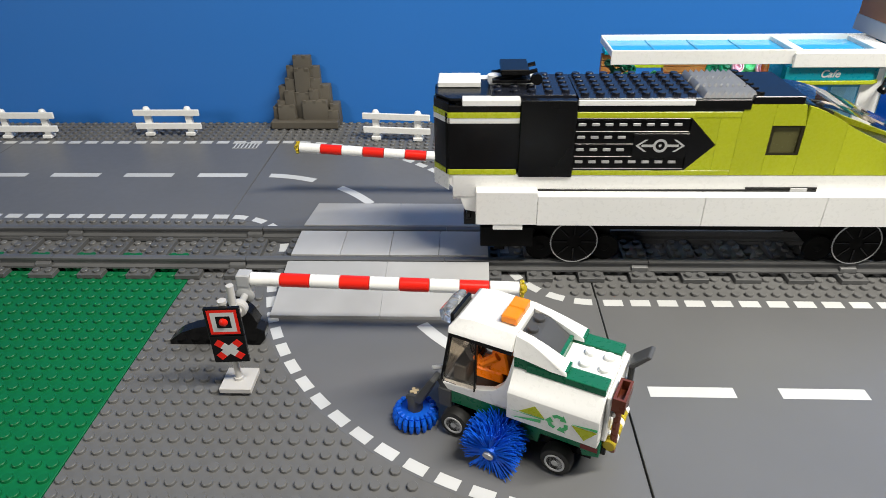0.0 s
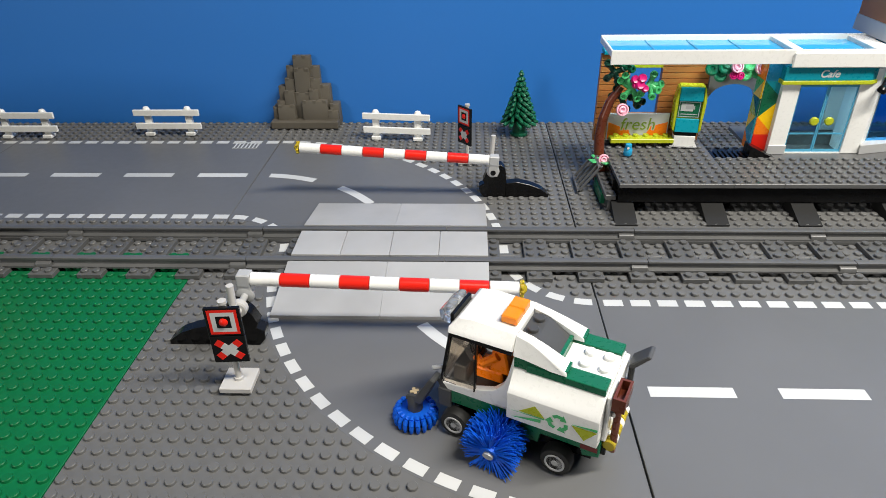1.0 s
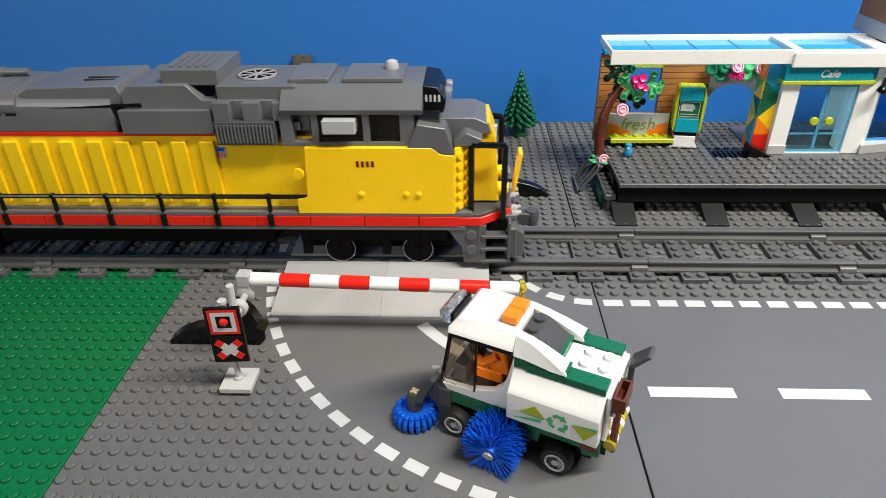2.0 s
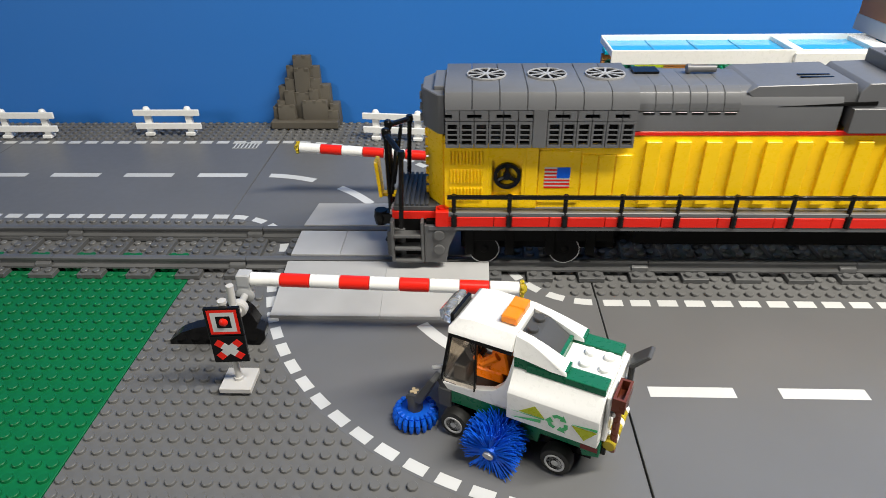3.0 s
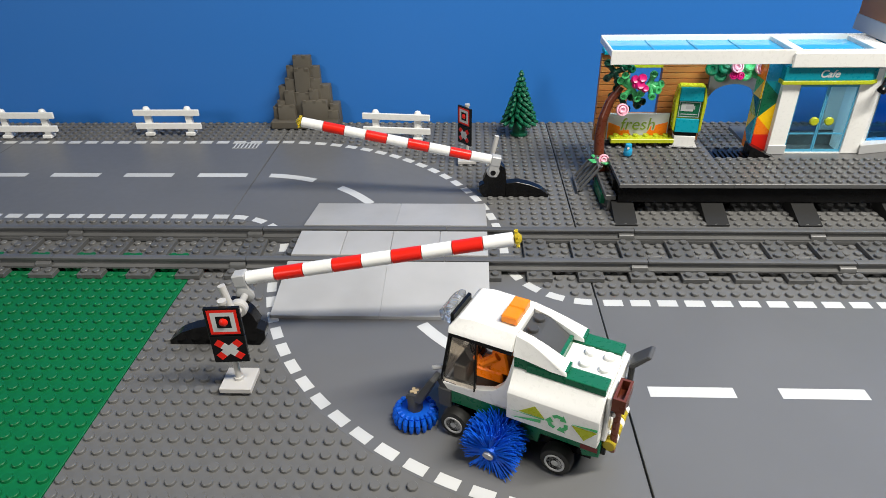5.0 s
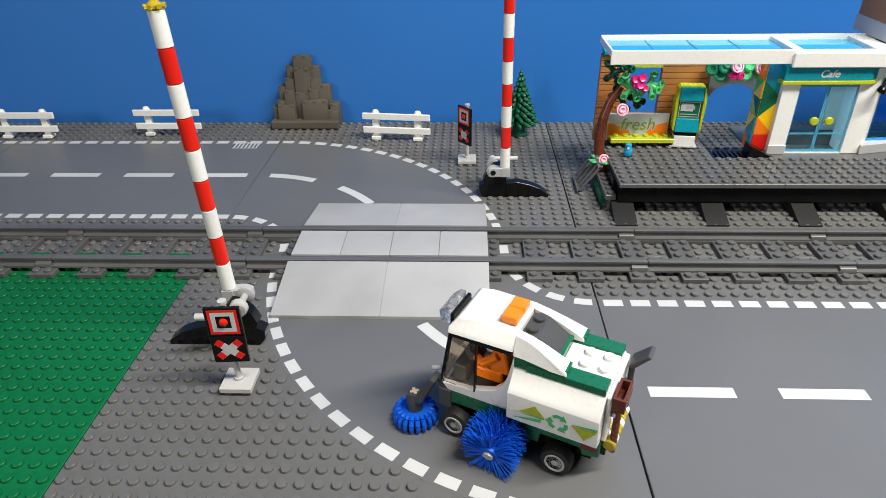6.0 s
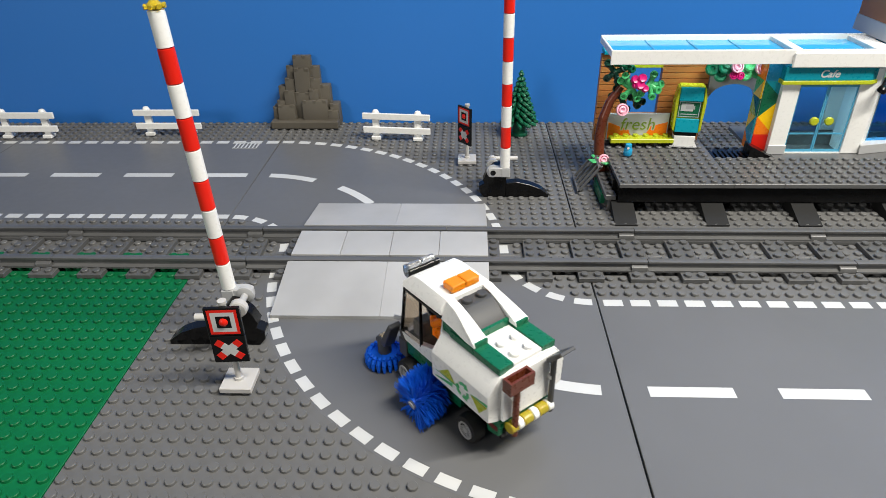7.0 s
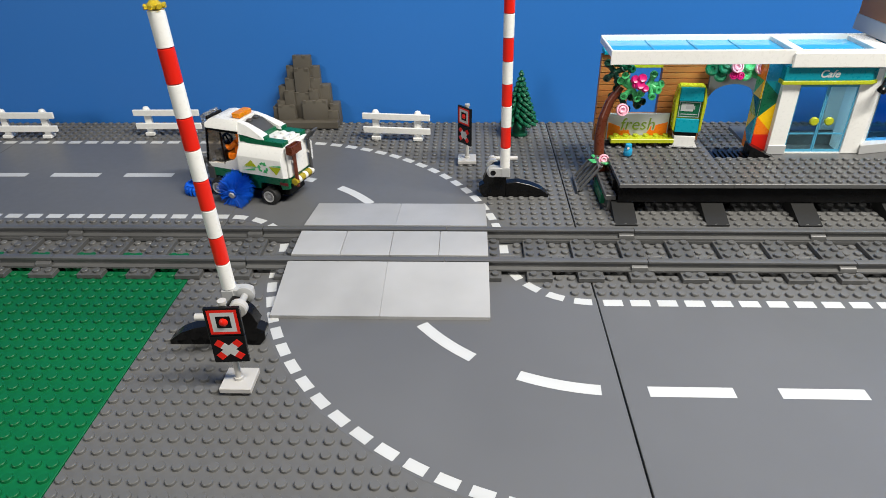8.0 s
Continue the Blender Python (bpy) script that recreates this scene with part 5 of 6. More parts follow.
    # rails on the decks and along the walkway
    for s in (-1, 1):
        bm = BM()
        rod(bm, (11.2, s * 3.8, 7.3), (51.6, s * 3.8, 7.3), 0.18, seg=8)
        part("handrail", bm, M_BLACK, ob, "black handrail along the walkway")
        for i in range(10):
            bm = BM()
            x = 11.7 + 4.08 * i
            rod(bm, (x, s * 3.98, 5.0), (x, s * 3.98, 5.9), 0.24, seg=8)
            rod(bm, (x, s * 3.8, 5.6), (x, s * 3.8, 7.45), 0.17, seg=8)
            lathe(bm, [(0.2, 0), (0.24, 0.1), (0.2, 0.3)], (x, s * 3.8, 7.2), (0, 0, 1), 8)
            part("rail_post", bm, M_BLACK, ob)
        for xa, xb in ((63.4, 65.8),):
            bm = BM()
            rod(bm, (xa, s * 3.4, 5.2), (xa, s * 3.4, 11.2), 0.22, seg=8)
            rod(bm, (xb, s * 3.2, 5.2), (xb, s * 3.0, 11.0), 0.22, seg=8)
            rod(bm, (xa, s * 3.4, 11.2), (xb, s * 3.0, 11.0), 0.24, seg=8)
            part("end_rail", bm, M_BLACK, ob)
        bm = BM()
        rod(bm, (7.72, s * 3.75, 4.7), (7.98, s * 3.75, 10.7), 0.19, seg=10)
        rod(bm, (6.65, s * 0.9, 4.6), (6.58, s * 0.9, 11.2), 0.19, seg=10)
        rod(bm, (7.98, s * 3.75, 10.6), (6.58, s * 0.9, 11.1), 0.21, seg=10)
        rod(bm, (6.8, s * 0.9, 6.2), (7.5, s * 1.6, 10.9), 0.15, seg=8)
        lathe(bm, [(0.26, -0.3), (0.32, 0), (0.32, 0.3), (0.2, 0.42)], (6.58, s * 0.9, 11.1), (0, 0, 1), 10)
        lathe(bm, [(0.24, -0.3), (0.32, 0), (0.26, 0.3)], (7.98, s * 3.75, 10.6), (0, 0, 1), 10)
        part("end_rail", bm, M_BLACK, ob)
    # pilots with steps, couplers
    for x0, d in ((64.4, 1), (9.6, -1)):
        bm = BM()
        xs = sorted((x0, x0 + 2.2 * d))
        box(bm, xs[0], xs[1], -2.6, 2.6, 2.2, 5.2, 0.1)
        box(bm, x0 + (1.6 * d if d > 0 else -2.6), x0 + (2.6 * d if d > 0 else -1.6), -3.2, 3.2, 1.7, 4.4, 0.15)
        part("pilot", bm, M_TRACK, ob, "dark grey pilot")
        for s in (-1, 1):
            bm = BM()
            ya, yb = sorted((s * 2.9, s * 3.9))
            box(bm, xs[0] - 0.5, xs[0] - 0.25, ya, yb, 1.75, 5.2, 0.04)
            ladder = part("step_ladder", bm, M_TRACK, ob)
            bm = BM()
            box(bm, xs[1] - 0.42, xs[1] - 0.2, ya, yb, 1.75, 5.2, 0.04)
            part("ladder_side", bm, M_TRACK, ladder)
            bm = BM()
            box(bm, xs[0] - 0.25, xs[1] - 0.42, *sorted((s * 2.9, s * 3.1)), 1.8, 5.1)
            part("ladder_back", bm, M_UNDER, ladder)
            for k in range(3):
                bm = BM()
                box(bm, xs[0] - 0.25, xs[1] - 0.42, *sorted((s * 3.1, s * 4.0)), 1.75 + 1.08 * k, 1.98 + 1.08 * k, 0.03)
                part("tread", bm, M_TRACK, ladder)
            bm = BM()
            prism(bm, [(x0 - (2.5 if d < 0 else 3.0) * d, 4.95), (x0 + 0.15 * d, 4.95), (x0 + 0.15 * d, 1.7), (x0 - 1.5 * d, 1.7), (x0 - 1.7 * d, 3.1)], "y", s * 3.35, s * 3.85, 0.04)
            for z in (2.9, 4.15):
                lathe(bm, [(0.42, 0), (0.42, 0.14), (0.36, 0.18)], (x0 - 0.95 * d, s * 3.84, z), (0, s, 0), 16)
            part("step_plate", bm, M_TRACK, ob)
        bm = BM()
        xa, xb = sorted((x0 + 2.6 * d, x0 + 4.0 * d))
        box(bm, xa, xb, -0.5, 0.5, 3.2, 4.2, 0.1)
        lathe(bm, [(0.5, -0.6), (0.6, 0), (0.5, 0.6)], (x0 + 3.9 * d, 0, 3.7), (0, 0, 1), 14)
        for y in (-1.7, 1.7):
            rod(bm, (x0 + 2.5 * d, y, 4.2), (x0 + 3.3 * d, y, 2.4), 0.16, seg=8)
        part("coupler", bm, M_BLACK if d < 0 else M_DGREY, ob)
        for y in (-1.1, -2.0, 1.1, 2.0):
            bm = BM()
            lathe(bm, [(0.3, 0), (0.3, 0.35), (0.2, 0.4), (0.2, 0.7)], (x0 + 2.2 * d, y, 5.0), (d, 0, 0.25), 12)
            part("hose_end", bm, M_LGREY, ob)
        for y in (-2.6, 2.6):
            bm = BM()
            prism(bm, [(x0 + 2.2 * d, 4.4), (x0 + 3.1 * d, 3.9), (x0 + 3.1 * d, 1.9), (x0 + 2.2 * d, 1.7)], "y", y - 0.5, y + 0.5, 0.06)
            part("plough", bm, M_TRACK, ob)
    bm = BM()
    prism(bm, [(5.75, 5.7), (6.0, 5.7), (5.8, 8.6), (5.5, 8.7)], "y", -0.7, 0.7, 0.04)
    box(bm, 5.8, 7.1, -0.3, 0.3, 5.6, 5.9, 0.04)
    part("rear_gate", bm, M_YELLOW, ob)
    bm = BM()
    box(bm, 7.1, 10.4, -3.0, 3.0, 5.76, 6.1, 0.03)
    deck = part("rear_deck", bm, M_DGREY, ob)
    slat = mesh_of("slat", box(BM(), 0, 0.2, -2.9, 2.9, 6.1, 6.3), M_DGREY)
    for i in range(7):
        shared("slat", slat, deck, P(7.3 + 0.38 * i, 0, 0))
    bm = BM()
    box(bm, 7.0, 10.3, -3.1, 3.1, 5.1, 5.74, 0.04)
    part("rear_sill", bm, M_RED, ob)
    for s in (-1, 1):
        bm = BM()
        box(bm, 10.32, 11.3, *sorted((s * 3.0, s * 4.05)), 4.95, 6.2, 0.04)
        lathe(bm, [(0.3, 0), (0.3, 0.18), (0.26, 0.2)], (10.8, s * 3.5, 6.2), (0, 0, 1), 12)
        part("corner_brick", bm, M_RED, ob)
    return ob


DIESEL = diesel()


# ---- station ----
PZ = 3.2


def plank_wall(ob, x0, x1, y0, y1, z0, z1, step=0.6):
    """Nougat log bricks stacked, each course rounded on its faces."""
    n = int(round((z1 - z0) / step))
    h = (z1 - z0) / n
    for k in range(n):
        bm = BM()
        a = z0 + h * k
        prism(bm, [(y0 + 0.1, a), (y1 - 0.1, a), (y1, a + 0.06), (y1, a + h - 0.05), (y1 - 0.1, a + h), (y0 + 0.1, a + h), (y0, a + h - 0.05), (y0, a + 0.06)], "x", x0, x1)
        part("log_plank", bm, M_WOOD, ob)


def platform():
    ob = thing("station_platform", P(0, 0, 0), "dark grey studded station platform on black supports and shade block", "platform")
    for x0, x1, y0, y1 in ((36.0, 46.2, 7.2, 19.0), (46.2, 50.6, 7.2, 13.2), (50.6, 64.0, 7.2, 22.0), (64.0, 88.0, 7.2, 22.0)):
        bm = BM()
        box(bm, x0 + 0.01, x1 - 0.01, y0, y1, PZ - 0.4, PZ, 0.03)
        part("deck_plate", bm, M_DGREY3, ob)
    pts = [(x + 0.5, y + 0.7, PZ) for x in range(36, 88) for y in range(7, 18) if not (46 <= x < 51 and y > 12) and not (x >= 51 and y > 12)]
    stud_field("deck_studs", pts, M_DGREY3, ob, 10)
    for x in range(6):
        bm = BM()
        prism(bm, [(5.15, 0.02), (5.15, 0.16), (7.95, 1.22), (8.95, 1.22), (8.95, 0.02)], "x", 35.55 + 8.12 * x, 37.55 + 8.12 * x)
        part("sloped_foot", bm, M_FOOT, ob, "dark grey sloped foot")
        bm = BM()
        box(bm, 35.8 + 8.12 * x, 37.4 + 8.12 * x, 9.0, 18.0, 0.22, PZ - 0.42)
        part("support", bm, M_BLACK, ob)
    bm = BM()
    box(bm, 36.1, 88.0, 7.6, 9.4, 1.2, PZ - 0.41, 0.03)
    # black block down to the baseplate, standing in for shade below the deck
    box(bm, 36.1, 88.0, 9.42, 12.0, 0.22, PZ - 0.41, 0.03)
    part("beam", bm, M_BLACK, ob)
    bm = BM()
    box(bm, 35.0, 35.98, 7.8, 13.2, 1.3, 1.75, 0.03)
    studs(bm, (35.5,), [8.3 + i for i in range(5)], 1.75, 10)
    box(bm, 35.3, 35.98, 8.0, 13.0, 0.22, 1.3)
    part("side_step", bm, M_DGREY3, ob)
    bm = BM()
    box(bm, 34.85, 35.28, 9.2, 13.0, 0.22, 1.28, 0.04)
    part("side_brick", bm, M_DGREEN, ob)
    bm = BM()
    for k in range(9):
        box(bm, 46.25 + 0.48 * k, 46.5 + 0.48 * k, 13.25, 15.2, PZ - 0.35, PZ - 0.05)
    box(bm, 46.2, 50.6, 13.2, 15.3, PZ - 0.4, PZ - 0.34)
    part("grating", bm, M_BLACK, ob, "black slotted grating")
    bm = BM()
    prism(bm, [(49.5, PZ + 1.2), (49.5, PZ), (52.0, PZ), (51.6, PZ + 0.15)], "y", 13.2, 14.75, 0.03)
    part("wedge", bm, M_BLACK, ob)
    return ob


# dark grey lowered so the platform's shade sits in the feet's colour
M_FOOT = plastic("shaded_foot_grey_plastic", (0.015, 0.0152, 0.0155, 1), 0.6, wear=0.2, spec=0.25)
M_DGREY3 = plastic("platform_grey_plastic", (0.100, 0.101, 0.103, 1), 0.36, wear=0.14)
platform()

# ribbed access ramp
ramp = thing("access_ramp", P(33.0, 12.6, 0), "dark grey ribbed ramp leaning against the platform", "ramp")
for k in range(5):
    bm = BM()
    y = -1.0 + 0.85 * k
    prism(bm, [(0.0, 0.25), (0.3, 0.25), (2.3, 3.0), (2.0, 3.0)], "y", y, y + 0.2, 0.03)
    part("rib", bm, M_DGREY3, ramp)
for x, z in ((0.05, 0.26), (1.85, 2.7)):
    bm = BM()
    box(bm, x, x + 0.3, -1.0, 2.8, z, z + 0.2, 0.03)
    part("cross_bar", bm, M_DGREY3, ramp)


def station():
    ob = thing("station_building", P(0, 0, PZ), "toy railway station with wooden walls, cafe and glazed canopy", "station")
    top = 8.85
    # wooden waiting wall with a window opening
    plank_wall(ob, 35.25, 38.2, 17.7, 18.4, 0.01, top, 0.6)
    plank_wall(ob, 41.3, 45.9, 17.7, 18.4, 0.01, top, 0.6)
    plank_wall(ob, 38.22, 41.28, 17.72, 18.38, 0.02, 2.9, 0.6)
    bm = BM()
    box(bm, 38.2, 41.3, 17.7, 18.4, 7.55, 7.9, 0.03)
    part("lintel", bm, M_LIME, ob, "lime lintel")
    bm = BM()
    box(bm, 38.2, 41.3, 17.7, 18.4, 7.9, top, 0.03)
    part("wall_head", bm, M_TEAL, ob)
    # arch
    bm = BM()
    n = 14
    pts = [(46.0, top), (46.0, 4.4)] + [(48.5 - 2.35 * math.cos(math.pi * k / n), 4.4 + 1.55 * math.sin(math.pi * k / n)) for k in range(n + 1)] + [(51.0, 4.4), (51.0, top)]
    prism(bm, pts, "y", 17.6, 18.5)
    part("arch", bm, M_LGREY, ob, "light grey arch")
    # mosaic column
    bm = BM()
    box(bm, 50.15, 52.0, 14.9, 16.6, 0.02, 8.9, 0.03)
    col = part("mosaic_column", bm, M_WHITE, ob, "column of bright triangular tiles")
    front = ((M_RED, M_RED), (M_ORANGE, M_YELLOW), (M_YELLOW, M_DGREEN), (M_DGREEN, M_TEAL), (M_AZURE, M_AZURE))
    side = ((M_ORANGE, M_AZURE), (M_TEAL, M_YELLOW), (M_LIME, M_DGREEN), (M_YELLOW, M_LEAF), (M_ORANGE, M_ORANGE))
    h = 8.8 / 5
    for k in range(5):
        a, b = 0.05 + h * k, 0.05 + h * (k + 1)
        xs = (50.17, 51.98)
        t1 = [(xs[0], a), (xs[1], a), (xs[0], b)] if k % 2 else [(xs[0], a), (xs[1], a), (xs[1], b)]
        t2 = [(xs[1], a), (xs[1], b), (xs[0], b)] if k % 2 else [(xs[0], a), (xs[1], b), (xs[0], b)]
        for t, m in zip((t1, t2), front[k]):
            bm = BM()
            prism(bm, t, "y", 14.78, 14.9)
            part("triangle_tile", bm, m, col)
        t1 = [(14.92, a), (16.58, a), (14.92, b)] if k % 2 else [(14.92, a), (16.58, a), (16.58, b)]
        t2 = [(16.58, a), (16.58, b), (14.92, b)] if k % 2 else [(14.92, a), (16.58, b), (14.92, b)]
        for t, m in zip((t1, t2), side[k]):
            bm = BM()
            prism(bm, t, "x", 50.03, 50.15)
            part("triangle_tile", bm, m, col)
    # cafe front
    bm = BM()
    box(bm, 51.6, 53.2, 14.2, 15.2, 0.02, 8.5, 0.04)
    part("front_pillar", bm, M_WHITE, ob)
    bm = BM()
    box(bm, 51.5, 53.25, 14.05, 14.2, 0.02, 0.95, 0.03)
    part("plinth", bm, M_LGREY, ob)
    bm = BM()
    box(bm, 53.2, 58.7, 14.3, 15.2, 6.85, 8.5, 0.03)
    box(bm, 53.2, 58.7, 14.3, 15.2, 0.02, 0.15)
    part("door_frame", bm, M_WHITE, ob)
    bm = BM()
    prism(bm, [(58.7, 14.3), (60.4, 14.3), (61.6, 15.6), (61.6, 16.6), (58.7, 16.6)], "z", 0.02, 8.5, 0.04)
    part("corner_pillar", bm, M_WHITE, ob)
    bm = BM()
    prism(bm, [(60.3, 14.0), (64.5, 15.0), (64.5, 16.5), (60.8, 16.0)], "z", 0.02, 0.95, 0.03)
    part("plinth", bm, M_LGREY, ob)
    bm = BM()
    prism(bm, [(51.35, 13.9), (59.2, 13.9), (61.3, 15.2), (64.0, 15.2), (64.0, 16.6), (51.35, 16.6)], "z", 7.35, 8.6, 0.03)
    sign = part("cafe_sign", bm, M_TEAL, ob, "teal sign board lettered in white")
    bm = BM()
    prism(bm, [(51.25, 13.84), (59.25, 13.84), (61.4, 15.14), (64.0, 15.14), (64.0, 16.6), (51.25, 16.6)], "z", 6.98, 7.34, 0.03)
    part("sign_edge", bm, M_LIME, ob)
    text_mesh("lettering", "Cafe", 0.95, M_PAINT, sign, P(55.35, 13.885, 7.95, 90, 0, 0), 0.22)
    for k, x in enumerate((53.25, 55.97)):
        bm = BM()
        box(bm, x, x + 2.68, 14.5, 14.62, 0.16, 6.84, 0.02)
        d = part("glass_door", bm, M_TBLUE, ob, "clear light blue door leaf")
        d.visible_shadow = False
        bm = BM()
        for x0, x1, z0, z1 in ((x, x + 0.12, 0.16, 6.84), (x + 2.56, x + 2.68, 0.16, 6.84), (x + 0.12, x + 2.56, 0.16, 0.42), (x + 0.12, x + 2.56, 6.62, 6.84), (x + 0.2, x + 2.48, 1.95, 2.1)):
            box(bm, x0, x1, 14.42, 14.5, z0, z1)
        part("leaf_frame", bm, M_AZTR, d)
        bm = BM()
        lathe(bm, [(0.25, 0), (0.4, 0.1), (0.4, 0.34), (0.33, 0.4)], (55.3 if k == 0 else 56.7, 14.42, 3.35), (0, -1, 0), 20)
        part("door_knob", bm, M_LIME, d, "round lime door knob")
    bm = BM()
    box(bm, 58.4, 62.0, 18.4, 18.9, 0.02, 8.4)
    part("interior_wall", bm, M_WHITE, ob)
    bm = BM()
    box(bm, 51.7, 64.0, 16.7, 17.2, 0.02, 1.4)
    part("counter_rail", bm, M_DGREY, ob)
    bm = BM()
    prism(bm, [(61.4, 15.3), (64.5, 15.6), (64.5, 15.75), (61.4, 15.45)], "z", 0.95, 6.6)
    part("side_window", bm, M_TDBLUE, ob, "clear dark blue window").visible_shadow = False
    bm = BM()
    box(bm, 64.3, 70, 15.3, 16.6, 0.02, 8.6)
    box(bm, 61.8, 64.5, 15.4, 16.2, 6.5, 7.0)
    part("end_wall", bm, M_WHITE, ob)
    bm = BM()
    lathe(bm, [(0.42, -0.1), (0.42, 0.3), (0.25, 0.45)], (60.2, 13.5, 6.5), (0.3, -0.3, 1), 14)
    rod(bm, (60.2, 13.6, 6.7), (61.0, 14.6, 7.3), 0.18, seg=8)
    part("wall_lamp", bm, M_BLACK, ob, "small black wall lamp")
    # canopy
    bm = BM()
    box(bm, 35.3, 70.0, 13.8, 14.02, 8.9, 10.2, 0.04)
    box(bm, 51.6, 70.0, 13.55, 13.8, 8.6, 10.0, 0.1)
    part("canopy_beam", bm, M_WHITE, ob, "white canopy beam")
    bm = BM()
    box(bm, 35.3, 70.0, 19.35, 19.6, 9.55, 10.3, 0.04)
    part("canopy_beam", bm, M_WHITE, ob, "white canopy beam")
    for x0, x1 in ((35.3, 35.52), (51.6, 52.5), (58.9, 60.6)):
        bm = BM()
        box(bm, x0, x1, 14.03, 19.34, 9.55, 10.18, 0.04)
        part("canopy_rib", bm, M_WHITE, ob)
    for x0, x1 in ((35.54, 51.58), (52.52, 58.88), (60.62, 70)):
        bm = BM()
        box(bm, x0, x1, 14.04, 19.33, 9.62, 9.8, 0.02)
        part("canopy_pane", bm, M_TCAN, ob, "clear light blue canopy pane").visible_shadow = False
    for x in (39.6, 43.6, 47.6):
        bm = BM()
        box(bm, x - 0.08, x + 0.08, 14.1, 19.3, 9.82, 9.86)
        part("pane_joint", bm, M_AZTR, ob)
    bm = BM()
    box(bm, 35.4, 36.3, 17.4, 18.8, 8.9, 9.3, 0.04)
    box(bm, 45.2, 46.6, 17.4, 18.8, 8.9, 9.3, 0.04)
    part("canopy_bracket", bm, M_TEAL, ob)
    # upper storey
    bm = BM()
    prism(bm, [(60.6, 10.25), (62.3, 10.25), (75, 10.25), (75, 11.7), (60.7, 11.7)], "y", 16.0, 22.0, 0.04)
    part("upper_base", bm, M_LGREY, ob)
    plank_wall(ob, 60.7, 62.9, 16.3, 21.8, 11.72, 17.0, 0.75)
    bm = BM()
    box(bm, 62.95, 75, 16.2, 21.9, 11.72, 17.0, 0.05)
    part("upper_window_wall", bm, M_TEAL, ob)
    return ob


M_AZTR = clear("tinted_blue_edge", (0.12, 0.50, 0.76, 1), 0.12, weight=0.35)
station()

# bench with an advertisement behind it
bench = thing("bench", P(36.5, 15.6, PZ), "lime studded bench on small dark feet", "bench")
bm = BM()
box(bm, 0.1, 6.4, 0, 1.2, 0.55, 0.98, 0.04)
studs(bm, [0.75 + i for i in range(6)], (0.9,), 0.98, 12)
part("seat", bm, M_LIME, bench)
for x in (0.6, 3.2, 5.8):
    bm = BM()
    box(bm, x - 0.4, x + 0.4, 0.2, 1.0, 0.2, 0.54, 0.03)
    part("foot", bm, M_BLACK, bench)
ad = thing("advertisement_board", P(36.4, 16.95, PZ + 0.95), "white and orange board lettered fresh above the bench", "sign")
bm = BM()
box(bm, 0, 6.1, 0, 0.25, -0.6, 2.25, 0.04)
board = part("board", bm, M_PAINT, ad)
for poly in ([(0.08, -0.5), (2.6, -0.5), (2.2, 0.5), (0.08, 1.35)], [(3.7, -0.5), (6.0, -0.5), (6.0, 1.35), (4.3, 0.9)]):
    bm = BM()
    prism(bm, poly, "y", -0.012, 0.0)
    part("orange_panel", bm, M_ORANGE, board)
text_mesh("lettering_edge", "fresh", 1.75, M_PAINT, board, P(3.0, -0.03, 1.1, 90, 0, 0), 0.15, fat=0.045)
text_mesh("lettering", "fresh", 1.75, plastic("leaf_green_print", (0.20, 0.31, 0.02, 1), 0.35), board, P(3.0, -0.05, 1.1, 90, 0, 0), 0.15, fat=0.0)

# ticket machine
mach = thing("ticket_machine", P(43.95, 16.3, PZ, 0, 0, -8), "lime and teal ticket machine on a white base", "ticket machine")
bm = BM()
box(bm, -1.3, 1.3, -0.9, 0.9, 0.2, 0.3)
part("base_plate", bm, M_LGREY, mach)
bm = BM()
box(bm, -1.0, 1.0, -0.8, 0.6, 0.3, 1.35, 0.04)
part("base", bm, M_WHITE, mach)
bm = BM()
box(bm, -1.05, 1.05, -0.75, 0.6, 1.37, 1.75, 0.04)
part("collar", bm, M_BLACK, mach)
for s in (-1, 1):
    bm = BM()
    prism(bm, [(s * 1.14, 1.75), (s * 1.36, 2.0), (s * 1.46, 4.9), (s * 1.24, 6.2), (s * 1.14, 6.2)], "y", -0.85, 0.6, 0.04)
    part("side_panel", bm, M_LIME, mach)
bm = BM()
box(bm, -1.12, 1.12, -0.5, 0.6, 1.76, 6.3, 0.03)
part("cabinet", bm, M_LIME, mach)
bm = BM()
prism(bm, [(-0.95, 1.8), (-0.52, 1.8), (-0.52, 3.1), (-0.75, 3.1)], "x", -1.1, 1.1, 0.03)
part("tray", bm, M_TEAL, mach)
bm = BM()
prism(bm, [(-0.85, 4.9), (-0.52, 4.9), (-0.3, 6.2), (-0.62, 6.2)], "x", -1.1, 1.1, 0.05)
part("hood", bm, M_TEAL, mach)
bm = BM()
box(bm, -1.05, 1.05, -0.6, -0.51, 3.2, 4.85)
scr = part("screen", bm, M_DGREEN, mach, "green printed screen")
bm = BM()
box(bm, -0.8, 0.35, -0.62, -0.6, 3.85, 4.6)
part("white_field", bm, M_PAINT, scr)
for x0, x1, z0, z1 in ((-0.98, 0.98, 4.74, 4.8), (-0.98, 0.98, 3.26, 3.32), (-0.98, -0.92, 3.32, 4.74), (0.92, 0.98, 3.32, 4.74), (-0.8, 0.8, 3.5, 3.58)):
    bm = BM()
    box(bm, x0, x1, -0.618, -0.6, z0, z1)
    part("screen_line", bm, M_PAINT, scr)
bm = BM()
box(bm, -0.35, 0.5, -0.625, -0.62, 4.05, 4.4)
part("grey_field", bm, M_LGREY, scr)


